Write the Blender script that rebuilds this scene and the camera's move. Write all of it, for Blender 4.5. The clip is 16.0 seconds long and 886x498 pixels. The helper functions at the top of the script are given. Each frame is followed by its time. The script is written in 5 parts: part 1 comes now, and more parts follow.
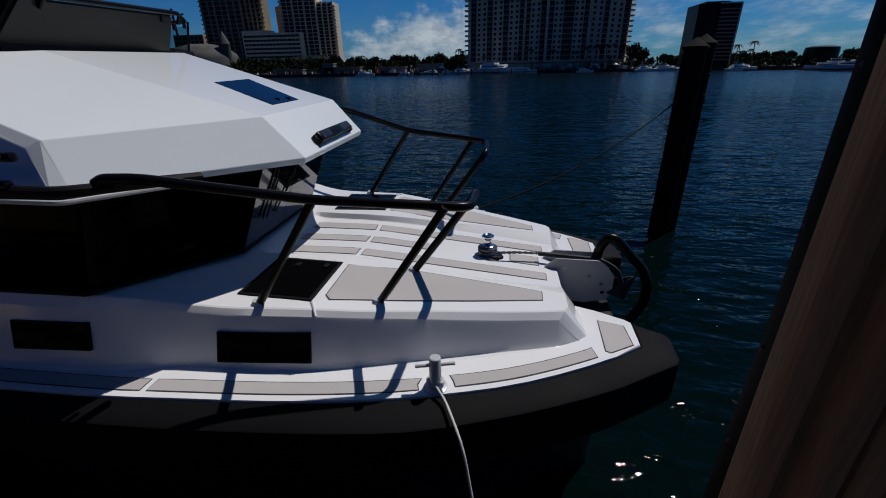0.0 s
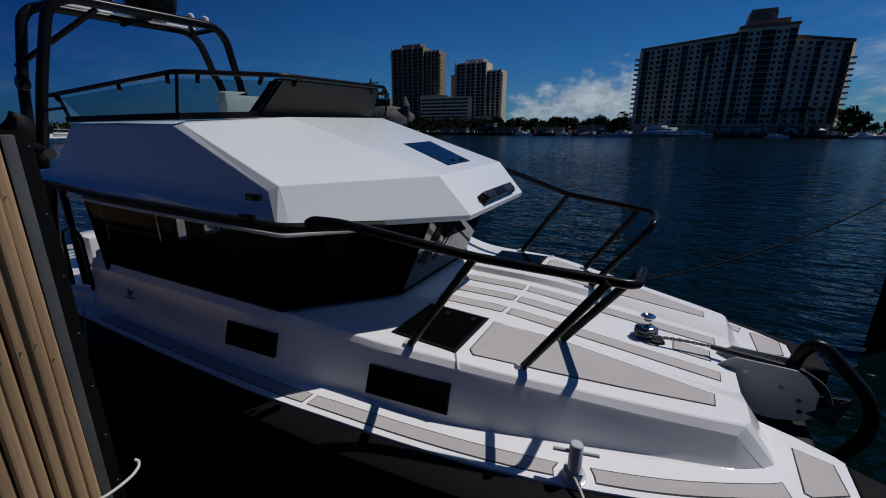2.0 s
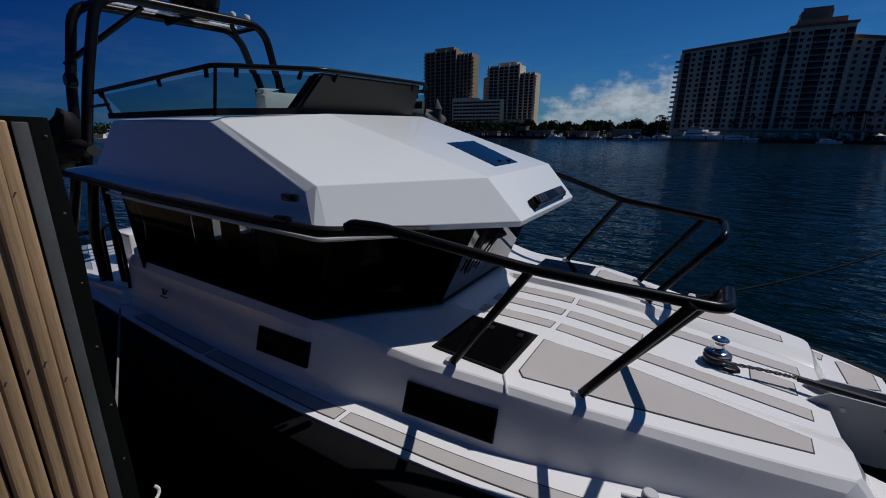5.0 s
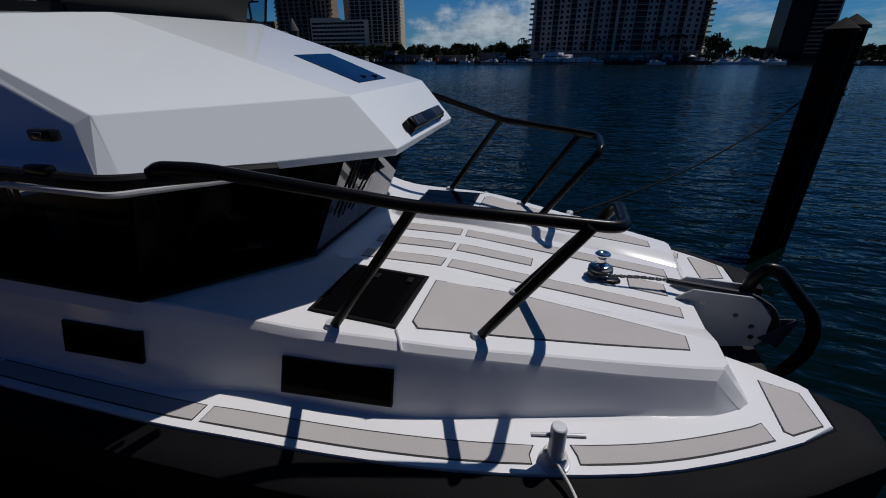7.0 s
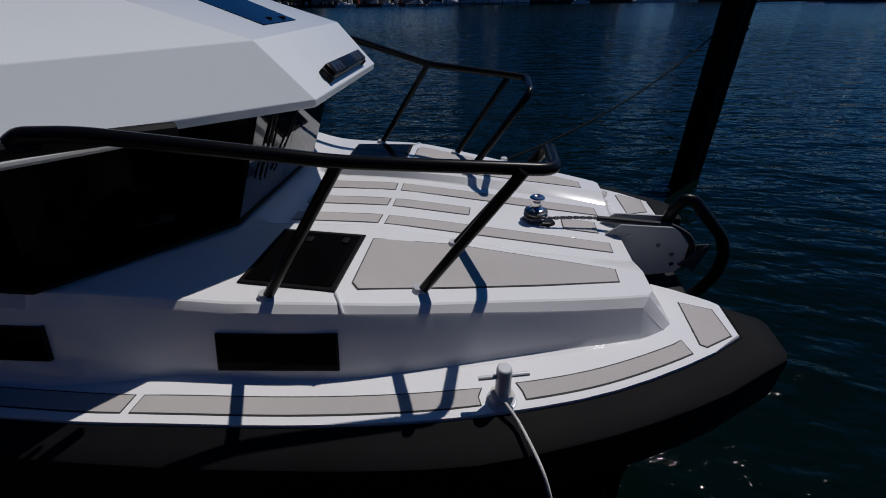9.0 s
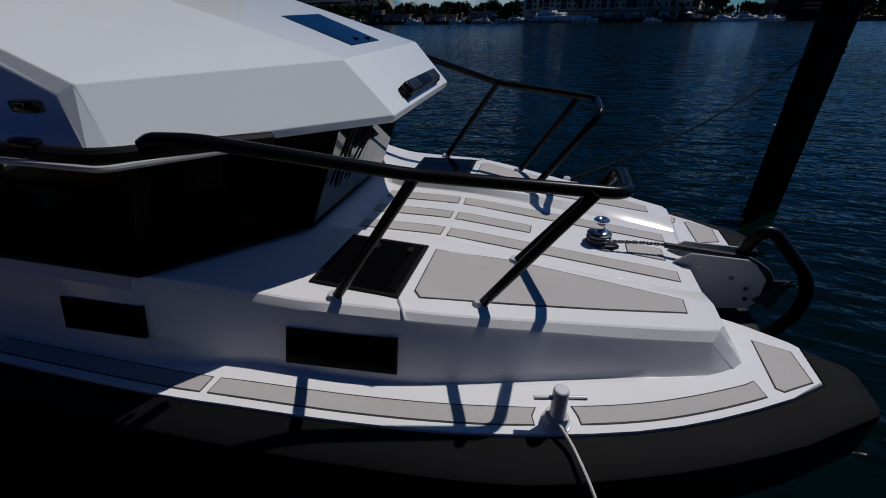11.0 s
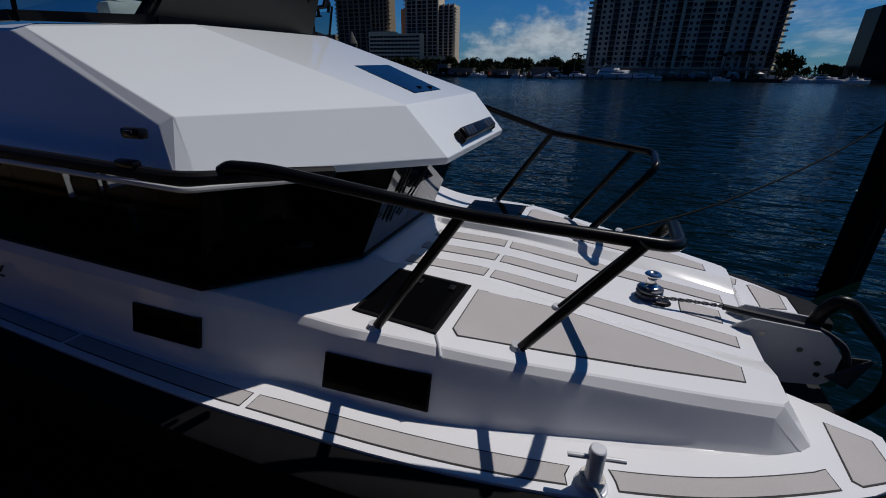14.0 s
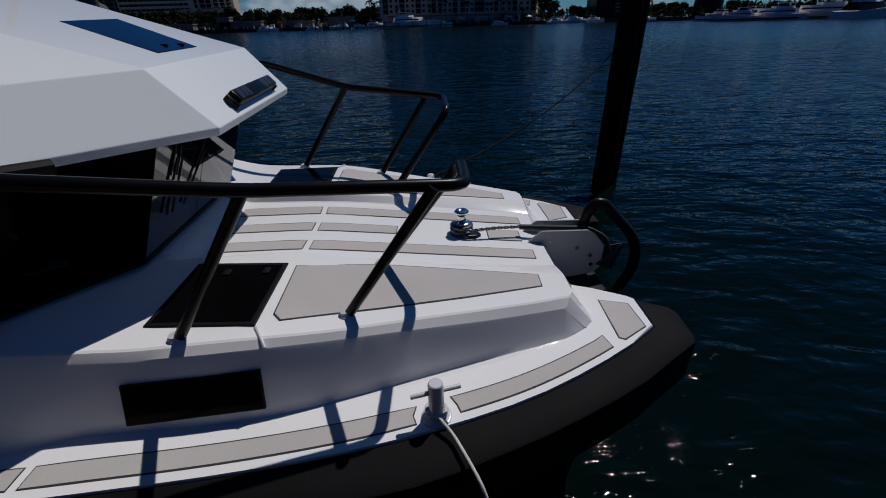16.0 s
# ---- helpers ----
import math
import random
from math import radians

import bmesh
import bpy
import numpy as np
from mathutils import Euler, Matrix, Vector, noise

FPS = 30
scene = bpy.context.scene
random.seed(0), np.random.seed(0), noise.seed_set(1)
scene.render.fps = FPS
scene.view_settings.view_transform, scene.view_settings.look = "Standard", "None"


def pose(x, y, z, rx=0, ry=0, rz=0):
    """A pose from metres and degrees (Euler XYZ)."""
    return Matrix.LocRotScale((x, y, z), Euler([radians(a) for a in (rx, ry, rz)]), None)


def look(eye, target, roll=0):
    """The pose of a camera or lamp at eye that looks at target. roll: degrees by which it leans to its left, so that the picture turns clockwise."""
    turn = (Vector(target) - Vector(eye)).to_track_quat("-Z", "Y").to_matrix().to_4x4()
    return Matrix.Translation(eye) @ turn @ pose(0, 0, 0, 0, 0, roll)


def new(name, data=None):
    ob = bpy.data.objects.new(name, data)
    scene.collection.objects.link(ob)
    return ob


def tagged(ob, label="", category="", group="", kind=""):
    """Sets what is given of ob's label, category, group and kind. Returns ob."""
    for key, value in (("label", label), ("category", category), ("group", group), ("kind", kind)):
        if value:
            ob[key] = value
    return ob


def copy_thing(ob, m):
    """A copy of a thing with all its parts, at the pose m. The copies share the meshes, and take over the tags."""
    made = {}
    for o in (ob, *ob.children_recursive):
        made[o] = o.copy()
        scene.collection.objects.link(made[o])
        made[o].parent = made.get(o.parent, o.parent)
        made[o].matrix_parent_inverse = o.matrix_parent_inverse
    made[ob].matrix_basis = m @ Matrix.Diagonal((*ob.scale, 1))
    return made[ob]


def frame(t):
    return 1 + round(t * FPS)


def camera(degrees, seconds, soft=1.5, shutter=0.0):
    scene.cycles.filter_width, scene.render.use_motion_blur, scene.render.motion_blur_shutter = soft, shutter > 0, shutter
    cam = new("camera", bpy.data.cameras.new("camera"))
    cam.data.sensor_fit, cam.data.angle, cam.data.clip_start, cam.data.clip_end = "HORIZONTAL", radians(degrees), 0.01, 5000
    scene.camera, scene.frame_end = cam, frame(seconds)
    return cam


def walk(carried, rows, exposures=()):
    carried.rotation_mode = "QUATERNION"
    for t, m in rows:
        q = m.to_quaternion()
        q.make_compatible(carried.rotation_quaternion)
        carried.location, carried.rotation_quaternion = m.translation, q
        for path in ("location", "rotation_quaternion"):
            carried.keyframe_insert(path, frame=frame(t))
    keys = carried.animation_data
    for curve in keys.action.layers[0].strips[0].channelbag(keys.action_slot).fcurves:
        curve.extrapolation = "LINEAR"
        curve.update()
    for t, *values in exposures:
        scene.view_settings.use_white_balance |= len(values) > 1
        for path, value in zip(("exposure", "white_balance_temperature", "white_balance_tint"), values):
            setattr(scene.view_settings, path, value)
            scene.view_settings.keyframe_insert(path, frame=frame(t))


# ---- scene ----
cam = camera(94.28, 16.0, soft=1.0)
PATH = [
    (0.0, pose(0.856, -3.334, 3.183, 66.41, 0.97, 7.55)),
    (0.5, pose(0.836, -3.352, 3.185, 67.65, 1.37, 9.77)),
    (1.0, pose(0.808, -3.352, 3.186, 68.69, 1.28, 15.87)),
    (1.5, pose(0.767, -3.353, 3.224, 70.55, 0.24, 21.82)),
    (2.0, pose(0.745, -3.351, 3.239, 73.91, -0.25, 28.02)),
    (2.5, pose(0.732, -3.351, 3.230, 75.80, -0.17, 31.51)),
    (3.0, pose(0.721, -3.361, 3.226, 76.19, -0.26, 33.86)),
    (5.5, pose(0.432, -3.091, 3.186, 73.01, -0.59, 31.79)),
    (6.0, pose(0.348, -2.979, 3.163, 71.17, -0.80, 30.73)),
    (6.5, pose(0.301, -2.885, 3.132, 68.33, -1.27, 24.51)),
    (7.0, pose(0.385, -2.803, 3.094, 65.21, 0.11, 15.17)),
    (7.5, pose(0.404, -2.766, 3.073, 62.90, 0.69, 10.47)),
    (8.0, pose(0.410, -2.746, 3.066, 60.63, 0.73, 5.85)),
    (10.5, pose(0.396, -2.759, 3.078, 58.30, 1.08, 6.30)),
    (11.0, pose(0.343, -2.800, 3.095, 60.73, 0.64, 13.87)),
    (11.5, pose(0.291, -2.850, 3.105, 63.12, 0.05, 22.38)),
    (12.0, pose(0.228, -2.883, 3.112, 65.85, -0.69, 30.00)),
    (12.5, pose(0.217, -2.904, 3.123, 67.49, -0.95, 35.12)),
    (13.0, pose(0.226, -2.899, 3.132, 66.55, -0.70, 35.23)),
    (13.5, pose(0.275, -2.862, 3.121, 66.76, -0.75, 32.24)),
    (14.0, pose(0.374, -2.831, 3.088, 66.70, -0.70, 21.80)),
    (14.5, pose(0.420, -2.808, 3.078, 65.06, 0.14, 11.10)),
    (15.0, pose(0.450, -2.787, 3.075, 61.51, 0.58, 4.72)),
    (15.5, pose(0.488, -2.764, 3.069, 60.90, 1.01, 0.73)),
    (16.0, pose(0.525, -2.750, 3.073, 60.98, 1.39, -3.21)),
]
walk(cam, PATH, [(0.0, -0.05), (3.0, -0.08), (6.0, -0.08), (7.0, -0.11), (8.0, -0.19), (10.5, -0.24), (12.0, -0.28), (12.5, -0.22), (14.0, -0.12), (15.0, -0.16), (16.0, -0.24)])

# ---- world and sun ----
SUN_DIR = Vector((0.43, 0.465, 1.0)).normalized()
sun_elev = math.asin(SUN_DIR.z)
world = bpy.data.worlds.new("sky")
scene.world = world
world.use_nodes = True
wn, wl = world.node_tree.nodes, world.node_tree.links
wn.clear()
w_out = wn.new("ShaderNodeOutputWorld")
w_bg = wn.new("ShaderNodeBackground")
w_sky = wn.new("ShaderNodeTexSky")
w_sky.sky_type = "NISHITA"
w_sky.sun_disc = False
w_sky.sun_elevation = sun_elev
w_sky.sun_rotation = math.atan2(SUN_DIR.x, SUN_DIR.y)
w_sky.altitude = 0.0
w_sky.air_density = 1.0
w_sky.dust_density = 0.35
w_sky.ozone_density = 3.0
w_bg.inputs["Strength"].default_value = 0.040
# clouds low over the horizon
w_tc = wn.new("ShaderNodeTexCoord")
w_sep = wn.new("ShaderNodeSeparateXYZ")
wl.new(w_tc.outputs["Generated"], w_sep.inputs[0])


def w_math(op, a, b=0.0, clamp=False):
    node = wn.new("ShaderNodeMath")
    node.operation = op
    node.use_clamp = clamp
    for k, v in enumerate((a, b)):
        if isinstance(v, (int, float)):
            node.inputs[k].default_value = v
        else:
            wl.new(v, node.inputs[k])
    return node.outputs[0]


def w_range(v, a, b, c, d):
    node = wn.new("ShaderNodeMapRange")
    node.interpolation_type = "SMOOTHSTEP"
    for k, x in enumerate((a, b, c, d)):
        node.inputs[1 + k].default_value = x
    wl.new(v, node.inputs[0])
    return node.outputs[0]


def w_noise(u, v, scale, detail, rough):
    comb = wn.new("ShaderNodeCombineXYZ")
    wl.new(u, comb.inputs[0])
    wl.new(v, comb.inputs[1])
    tex = wn.new("ShaderNodeTexNoise")
    tex.inputs["Scale"].default_value = scale
    tex.inputs["Detail"].default_value = detail
    tex.inputs["Roughness"].default_value = rough
    wl.new(comb.outputs[0], tex.inputs["Vector"])
    return tex.outputs["Fac"]


w_z = w_sep.outputs["Z"]
w_az = w_math("ARCTAN2", w_sep.outputs["X"], w_sep.outputs["Y"])
# cumulus bank over the far shore
lump = w_noise(w_az, w_math("MULTIPLY", w_z, 1.5), 16.0, 9.0, 0.58)
span = w_math("POWER", w_math("ABSOLUTE", w_math("DIVIDE", w_math("ADD", w_az, 0.14), 0.27)), 2.0)
top_z = w_math("MULTIPLY", w_math("SUBTRACT", 1.0, span), 0.128)
dens = w_math("ADD", w_math("MULTIPLY", w_math("SUBTRACT", top_z, w_z), 17.0), w_math("MULTIPLY", w_math("SUBTRACT", lump, 0.5), 3.6))
bank = w_math("MULTIPLY", w_range(dens, -0.1, 1.1, 0.0, 0.95), w_range(w_z, 0.0, 0.065, 0.25, 1.0))
# thin torn cloud to the right and low round the horizon
wisp_n = w_noise(w_math("ADD", w_az, w_math("MULTIPLY", w_z, -0.9)), w_math("MULTIPLY", w_z, 3.2), 7.5, 9.0, 0.62)
wisp = w_math("MULTIPLY", w_range(wisp_n, 0.42, 0.70, 0.0, 0.62), w_math("MULTIPLY", w_range(w_z, 0.05, 0.24, 1.0, 0.0), w_math("MULTIPLY", w_range(w_az, 0.12, 0.30, 0.08, 1.0), w_range(w_az, 1.0, 1.7, 1.0, 0.2))))
cloud = w_math("MAXIMUM", bank, wisp)
w_tone = wn.new("ShaderNodeValToRGB")
w_tone.color_ramp.elements[0].position = 0.0
w_tone.color_ramp.elements[0].color = (0.27, 0.68, 1.14, 1)
w_tone.color_ramp.elements[1].position = 0.42
w_tone.color_ramp.elements[1].color = (0.068, 0.46, 0.99, 1)
el_ = w_tone.color_ramp.elements.new(0.95)
el_.color = (0.058, 0.40, 0.66, 1)
el_ = w_tone.color_ramp.elements.new(0.13)
el_.color = (0.16, 0.62, 1.20, 1)
wl.new(w_z, w_tone.inputs["Fac"])
w_deep = wn.new("ShaderNodeMixRGB")
w_deep.blend_type = "MULTIPLY"
w_deep.inputs["Fac"].default_value = 1.0
wl.new(w_sky.outputs[0], w_deep.inputs["Color1"])
wl.new(w_tone.outputs["Color"], w_deep.inputs["Color2"])
w_mix = wn.new("ShaderNodeMixRGB")
shade_n = w_noise(w_az, w_math("MULTIPLY", w_z, 2.0), 26.0, 6.0, 0.55)
w_body = wn.new("ShaderNodeMixRGB")
w_body.inputs["Color1"].default_value = (6.2, 7.6, 9.2, 1)
w_body.inputs["Color2"].default_value = (10.5, 12.0, 13.4, 1)
wl.new(w_range(shade_n, 0.32, 0.62, 0.0, 1.0), w_body.inputs["Fac"])
wl.new(w_body.outputs[0], w_mix.inputs["Color2"])
wl.new(cloud, w_mix.inputs["Fac"])
# deeper sky away from the sun
away = wn.new("ShaderNodeVectorMath")
away.operation = "DOT_PRODUCT"
away.inputs[1].default_value = Vector((SUN_DIR.x, SUN_DIR.y, 0.0)).normalized()
wl.new(w_tc.outputs["Generated"], away.inputs[0])
w_side = wn.new("ShaderNodeMixRGB")
w_side.inputs["Color1"].default_value = (0.13, 0.31, 0.57, 1)
w_side.inputs["Color2"].default_value = (1, 1, 1, 1)
wl.new(w_range(away.outputs["Value"], -0.62, 0.30, 0.0, 1.0), w_side.inputs["Fac"])
w_far = wn.new("ShaderNodeMixRGB")
w_far.blend_type = "MULTIPLY"
w_far.inputs["Fac"].default_value = 1.0
wl.new(w_deep.outputs[0], w_far.inputs["Color1"])
wl.new(w_side.outputs[0], w_far.inputs["Color2"])
wl.new(w_far.outputs[0], w_mix.inputs["Color1"])
wl.new(w_mix.outputs[0], w_bg.inputs["Color"])
wl.new(w_bg.outputs[0], w_out.inputs["Surface"])

sun_data = bpy.data.lights.new("sun", "SUN")
sun_data.energy = 3.0
sun_data.angle = radians(0.53)
sun_data.color = (1.0, 0.945, 0.915)
sun = new("sun", sun_data)
sun.matrix_world = look((0, 0, 60), Vector((0, 0, 60)) - SUN_DIR)
scene.view_settings.exposure = 0.0


# ---- materials ----
def material(name, color, rough=0.5, metal=0.0, grain=(40.0, 0.06), stain=(1.5, 0.08), bump=0.02, coat=0.0, spec=0.5, rand=0.0, stretch=(1, 1, 1), emit=0.0):
    """Principled surface with a fine grain, broad stains and a slight relief."""
    m = bpy.data.materials.new(name)
    m.use_nodes = True
    n, l = m.node_tree.nodes, m.node_tree.links
    b = n["Principled BSDF"]
    b.inputs["Roughness"].default_value = rough
    b.inputs["Metallic"].default_value = metal
    b.inputs["Coat Weight"].default_value = coat
    b.inputs["Coat Roughness"].default_value = 0.06
    b.inputs["Specular IOR Level"].default_value = spec
    tc = n.new("ShaderNodeTexCoord")
    mp = n.new("ShaderNodeMapping")
    mp.inputs["Scale"].default_value = stretch
    l.new(tc.outputs["Object"], mp.inputs["Vector"])
    fine, broad = n.new("ShaderNodeTexNoise"), n.new("ShaderNodeTexNoise")
    fine.inputs["Scale"].default_value, broad.inputs["Scale"].default_value = grain[0], stain[0]
    fine.inputs["Detail"].default_value, broad.inputs["Detail"].default_value = 6.0, 5.0
    l.new(mp.outputs[0], fine.inputs["Vector"])
    l.new(mp.outputs[0], broad.inputs["Vector"])
    total = None
    for tex, amount in ((fine, grain[1]), (broad, stain[1])):
        r = n.new("ShaderNodeMapRange")
        r.inputs["From Min"].default_value, r.inputs["From Max"].default_value = 0.3, 0.7
        r.inputs["To Min"].default_value, r.inputs["To Max"].default_value = 1.0 - amount, 1.0 + amount
        l.new(tex.outputs["Fac"], r.inputs["Value"])
        if total is None:
            total = r.outputs[0]
        else:
            mul = n.new("ShaderNodeMath")
            mul.operation = "MULTIPLY"
            l.new(total, mul.inputs[0])
            l.new(r.outputs[0], mul.inputs[1])
            total = mul.outputs[0]
    if rand:
        info = n.new("ShaderNodeObjectInfo")
        r = n.new("ShaderNodeMapRange")
        r.inputs["To Min"].default_value, r.inputs["To Max"].default_value = 1.0 - rand, 1.0 + rand
        l.new(info.outputs["Random"], r.inputs["Value"])
        mul = n.new("ShaderNodeMath")
        mul.operation = "MULTIPLY"
        l.new(total, mul.inputs[0])
        l.new(r.outputs[0], mul.inputs[1])
        total = mul.outputs[0]
    tint = n.new("ShaderNodeMixRGB")
    tint.blend_type = "MULTIPLY"
    tint.inputs["Fac"].default_value = 1.0
    tint.inputs["Color1"].default_value = (*color, 1)
    l.new(total, tint.inputs["Color2"])
    l.new(tint.outputs[0], b.inputs["Base Color"])
    rr = n.new("ShaderNodeMapRange")
    rr.inputs["To Min"].default_value, rr.inputs["To Max"].default_value = max(0.02, rough * 0.8), min(1.0, rough * 1.2)
    l.new(broad.outputs["Fac"], rr.inputs["Value"])
    l.new(rr.outputs[0], b.inputs["Roughness"])
    if bump:
        bp = n.new("ShaderNodeBump")
        bp.inputs["Strength"].default_value = min(1.0, bump * 10)
        bp.inputs["Distance"].default_value = 0.002
        l.new(fine.outputs["Fac"], bp.inputs["Height"])
        l.new(bp.outputs[0], b.inputs["Normal"])
    if emit:
        b.inputs["Emission Color"].default_value = (*color, 1)
        b.inputs["Emission Strength"].default_value = emit
    return m


M_GEL = material("white_gelcoat", (0.795, 0.805, 0.815), 0.10, grain=(180, 0.015), stain=(0.9, 0.03), bump=0.003, coat=0.15)
M_ROOF = material("roof_gelcoat", (0.750, 0.795, 0.805), 0.09, grain=(180, 0.015), stain=(0.7, 0.03), bump=0.002, coat=0.1)
M_RUBBER = material("black_foam_collar", (0.0048, 0.0049, 0.0056), 0.7, grain=(220, 0.2), stain=(2.0, 0.3), bump=0.05, spec=0.10)
M_HULL = material("navy_hull_paint", (0.006, 0.010, 0.03), 0.3, grain=(60, 0.05), stain=(1.0, 0.1), bump=0.004)
M_BLACK = material("black_powder_coat", (0.004, 0.004, 0.005), 0.30, grain=(260, 0.1), stain=(3.0, 0.15), bump=0.01, spec=0.17)
M_TRIM = material("black_rubber_trim", (0.006, 0.006, 0.007), 0.55, grain=(150, 0.1), stain=(3.0, 0.15), bump=0.02, spec=0.14)
M_PAD = material("grey_deck_foam", (0.445, 0.428, 0.420), 0.85, grain=(260, 0.05), stain=(2.2, 0.06), bump=0.04)
M_PADEDGE = material("dark_pad_edge", (0.03, 0.03, 0.03), 0.8, grain=(200, 0.1), stain=(3, 0.1), bump=0.02)
M_GREY = material("light_grey_aluminium", (0.58, 0.60, 0.62), 0.38, 0.25, grain=(120, 0.04), stain=(3, 0.06), bump=0.01)
M_PLATE = material("grey_side_plate", (0.33, 0.35, 0.37), 0.45, grain=(120, 0.04), stain=(3, 0.08), bump=0.01, spec=0.3)
M_CHROME = material("polished_steel", (0.78, 0.76, 0.74), 0.17, 1.0, grain=(90, 0.03), stain=(6, 0.05), bump=0.003)
M_GYPSY = material("dark_worn_steel", (0.16, 0.16, 0.165), 0.28, 0.9, grain=(90, 0.1), stain=(8, 0.3), bump=0.01)
M_ANCHOR = material("dark_galvanised_anchor", (0.045, 0.047, 0.05), 0.6, grain=(90, 0.1), stain=(8, 0.3), bump=0.02, spec=0.12)
M_FAIR = material("charcoal_fairing", (0.011, 0.0135, 0.013), 0.42, grain=(150, 0.06), stain=(1.2, 0.1), bump=0.01, spec=0.25)
M_LENS = material("dark_lamp_lens", (0.03, 0.032, 0.035), 0.12, 0.0, grain=(30, 0.1), stain=(10, 0.3), bump=0.0, spec=0.35)
M_DARKIN = material("dark_cabin_trim", (0.016, 0.016, 0.016), 0.8, grain=(60, 0.1), stain=(2, 0.15), bump=0.02, spec=0.08)
M_SEAT = material("pale_vinyl", (0.55, 0.54, 0.50), 0.55, grain=(90, 0.05), stain=(2, 0.05), bump=0.02)
M_ROPE = material("white_rope", (0.55, 0.54, 0.50), 0.9, grain=(120, 0.2), stain=(6, 0.12), bump=0.1)
# darker grey than the white rope, for the stern line only
M_GREYROPE = material("grey_rope", (0.22, 0.215, 0.20), 0.9, grain=(120, 0.2), stain=(6, 0.2), bump=0.1, spec=0.1)
M_LINE = material("dark_rope", (0.014, 0.013, 0.012), 0.95, grain=(120, 0.2), stain=(6, 0.12), bump=0.1, spec=0.05)
M_BOARD = material("weathered_pine", (0.36, 0.245, 0.138), 0.78, grain=(22, 0.11), stain=(2.2, 0.20), bump=0.05, rand=0.22, stretch=(6, 6, 0.5), spec=0.2)
M_PLANK = material("dock_planks", (0.27, 0.205, 0.125), 0.8, grain=(24, 0.14), stain=(2.5, 0.16), bump=0.08, rand=0.12, stretch=(5, 0.6, 5))
M_PILE = material("tarred_pile", (0.005, 0.005, 0.0045), 0.85, grain=(18, 0.35), stain=(2.0, 0.3), bump=0.1, stretch=(3, 3, 0.5), spec=0.10)
M_WRAP = material("black_pile_wrap", (0.003, 0.0038, 0.0033), 0.8, grain=(20, 0.2), stain=(1.5, 0.4), bump=0.03, spec=0.05)
M_FLASH = material("galvanised_edge", (0.055, 0.062, 0.066), 0.6, 0.0, grain=(50, 0.1), stain=(5, 0.2), bump=0.02)
M_CONC = material("building_stucco", (0.80, 0.71, 0.50), 0.9, grain=(2, 0.05), stain=(0.05, 0.08), bump=0.0, spec=0.1)
M_CONC2 = material("tower_concrete", (0.30, 0.25, 0.18), 0.9, grain=(2, 0.05), stain=(0.05, 0.08), bump=0.0, spec=0.1)
M_WHITEB = material("pale_render", (0.58, 0.52, 0.41), 0.85, grain=(2, 0.05), stain=(0.06, 0.08), bump=0.0, spec=0.1)
M_TERRA = material("terracotta_trim", (0.32, 0.16, 0.10), 0.85, grain=(2, 0.08), stain=(0.1, 0.1), bump=0.0)
M_BGLASS = material("window_glass", (0.026, 0.033, 0.036), 0.18, grain=(1, 0.1), stain=(0.3, 0.4), bump=0.0, rand=0.7, spec=0.07)
M_DARKB = material("dark_office_cladding", (0.010, 0.011, 0.013), 0.35, grain=(1, 0.1), stain=(0.1, 0.2), bump=0.0, spec=0.10)
# for made-up ground out of view; dark so little light bounces on the boat
M_UNSEEN = material("unseen_dark_ground", (0.035, 0.038, 0.042), 0.95, grain=(2.0, 0.25), stain=(0.2, 0.3), bump=0.0, spec=0.1)
M_LAND = material("shore_ground", (0.050, 0.054, 0.036), 0.95, grain=(0.6, 0.3), stain=(0.03, 0.3), bump=0.0)
M_QUAY = material("quay_concrete", (0.045, 0.042, 0.038), 0.9, grain=(1.5, 0.2), stain=(0.1, 0.3), bump=0.0, spec=0.1)
M_LEAF = material("shore_foliage", (0.018, 0.030, 0.010), 0.8, grain=(0.8, 0.3), stain=(0.1, 0.35), bump=0.0, spec=0.1)
M_TRUNK = material("palm_trunk", (0.12, 0.095, 0.07), 0.9, grain=(8, 0.2), stain=(1, 0.2), bump=0.0)
M_YACHT = material("white_hull_paint", (0.85, 0.84, 0.80), 0.25, grain=(3, 0.02), stain=(0.3, 0.04), bump=0.0)
M_DOCKT = material("far_dock_timber", (0.03, 0.025, 0.02), 0.9, grain=(4, 0.2), stain=(0.3, 0.3), bump=0.0, spec=0.1)
M_CLUTTER = material("mixed_quay_paint", (0.42, 0.40, 0.38), 0.7, grain=(0.6, 0.3), stain=(0.15, 0.7), bump=0.0, spec=0.2)
_n, _l = M_CLUTTER.node_tree.nodes, M_CLUTTER.node_tree.links
_geo, _ramp = _n.new("ShaderNodeNewGeometry"), _n.new("ShaderNodeValToRGB")
_ramp.color_ramp.interpolation = "CONSTANT"
for _k, (_p, _c) in enumerate(((0.0, (0.05, 0.05, 0.05, 1)), (0.3, (0.6, 0.59, 0.56, 1)), (0.5, (0.18, 0.15, 0.12, 1)), (0.68, (0.35, 0.34, 0.33, 1)), (0.82, (0.10, 0.14, 0.2, 1)), (0.92, (0.35, 0.06, 0.04, 1)))):
    _e = _ramp.color_ramp.elements[_k] if _k < 2 else _ramp.color_ramp.elements.new(_p)
    _e.position, _e.color = _p, _c
_l.new(_geo.outputs["Random Per Island"], _ramp.inputs["Fac"])
_l.new(_ramp.outputs["Color"], _n["Principled BSDF"].inputs["Base Color"])
M_DOME = material("weathered_dome", (0.10, 0.10, 0.095), 0.9, grain=(1, 0.1), stain=(0.1, 0.3), bump=0.0, spec=0.1)
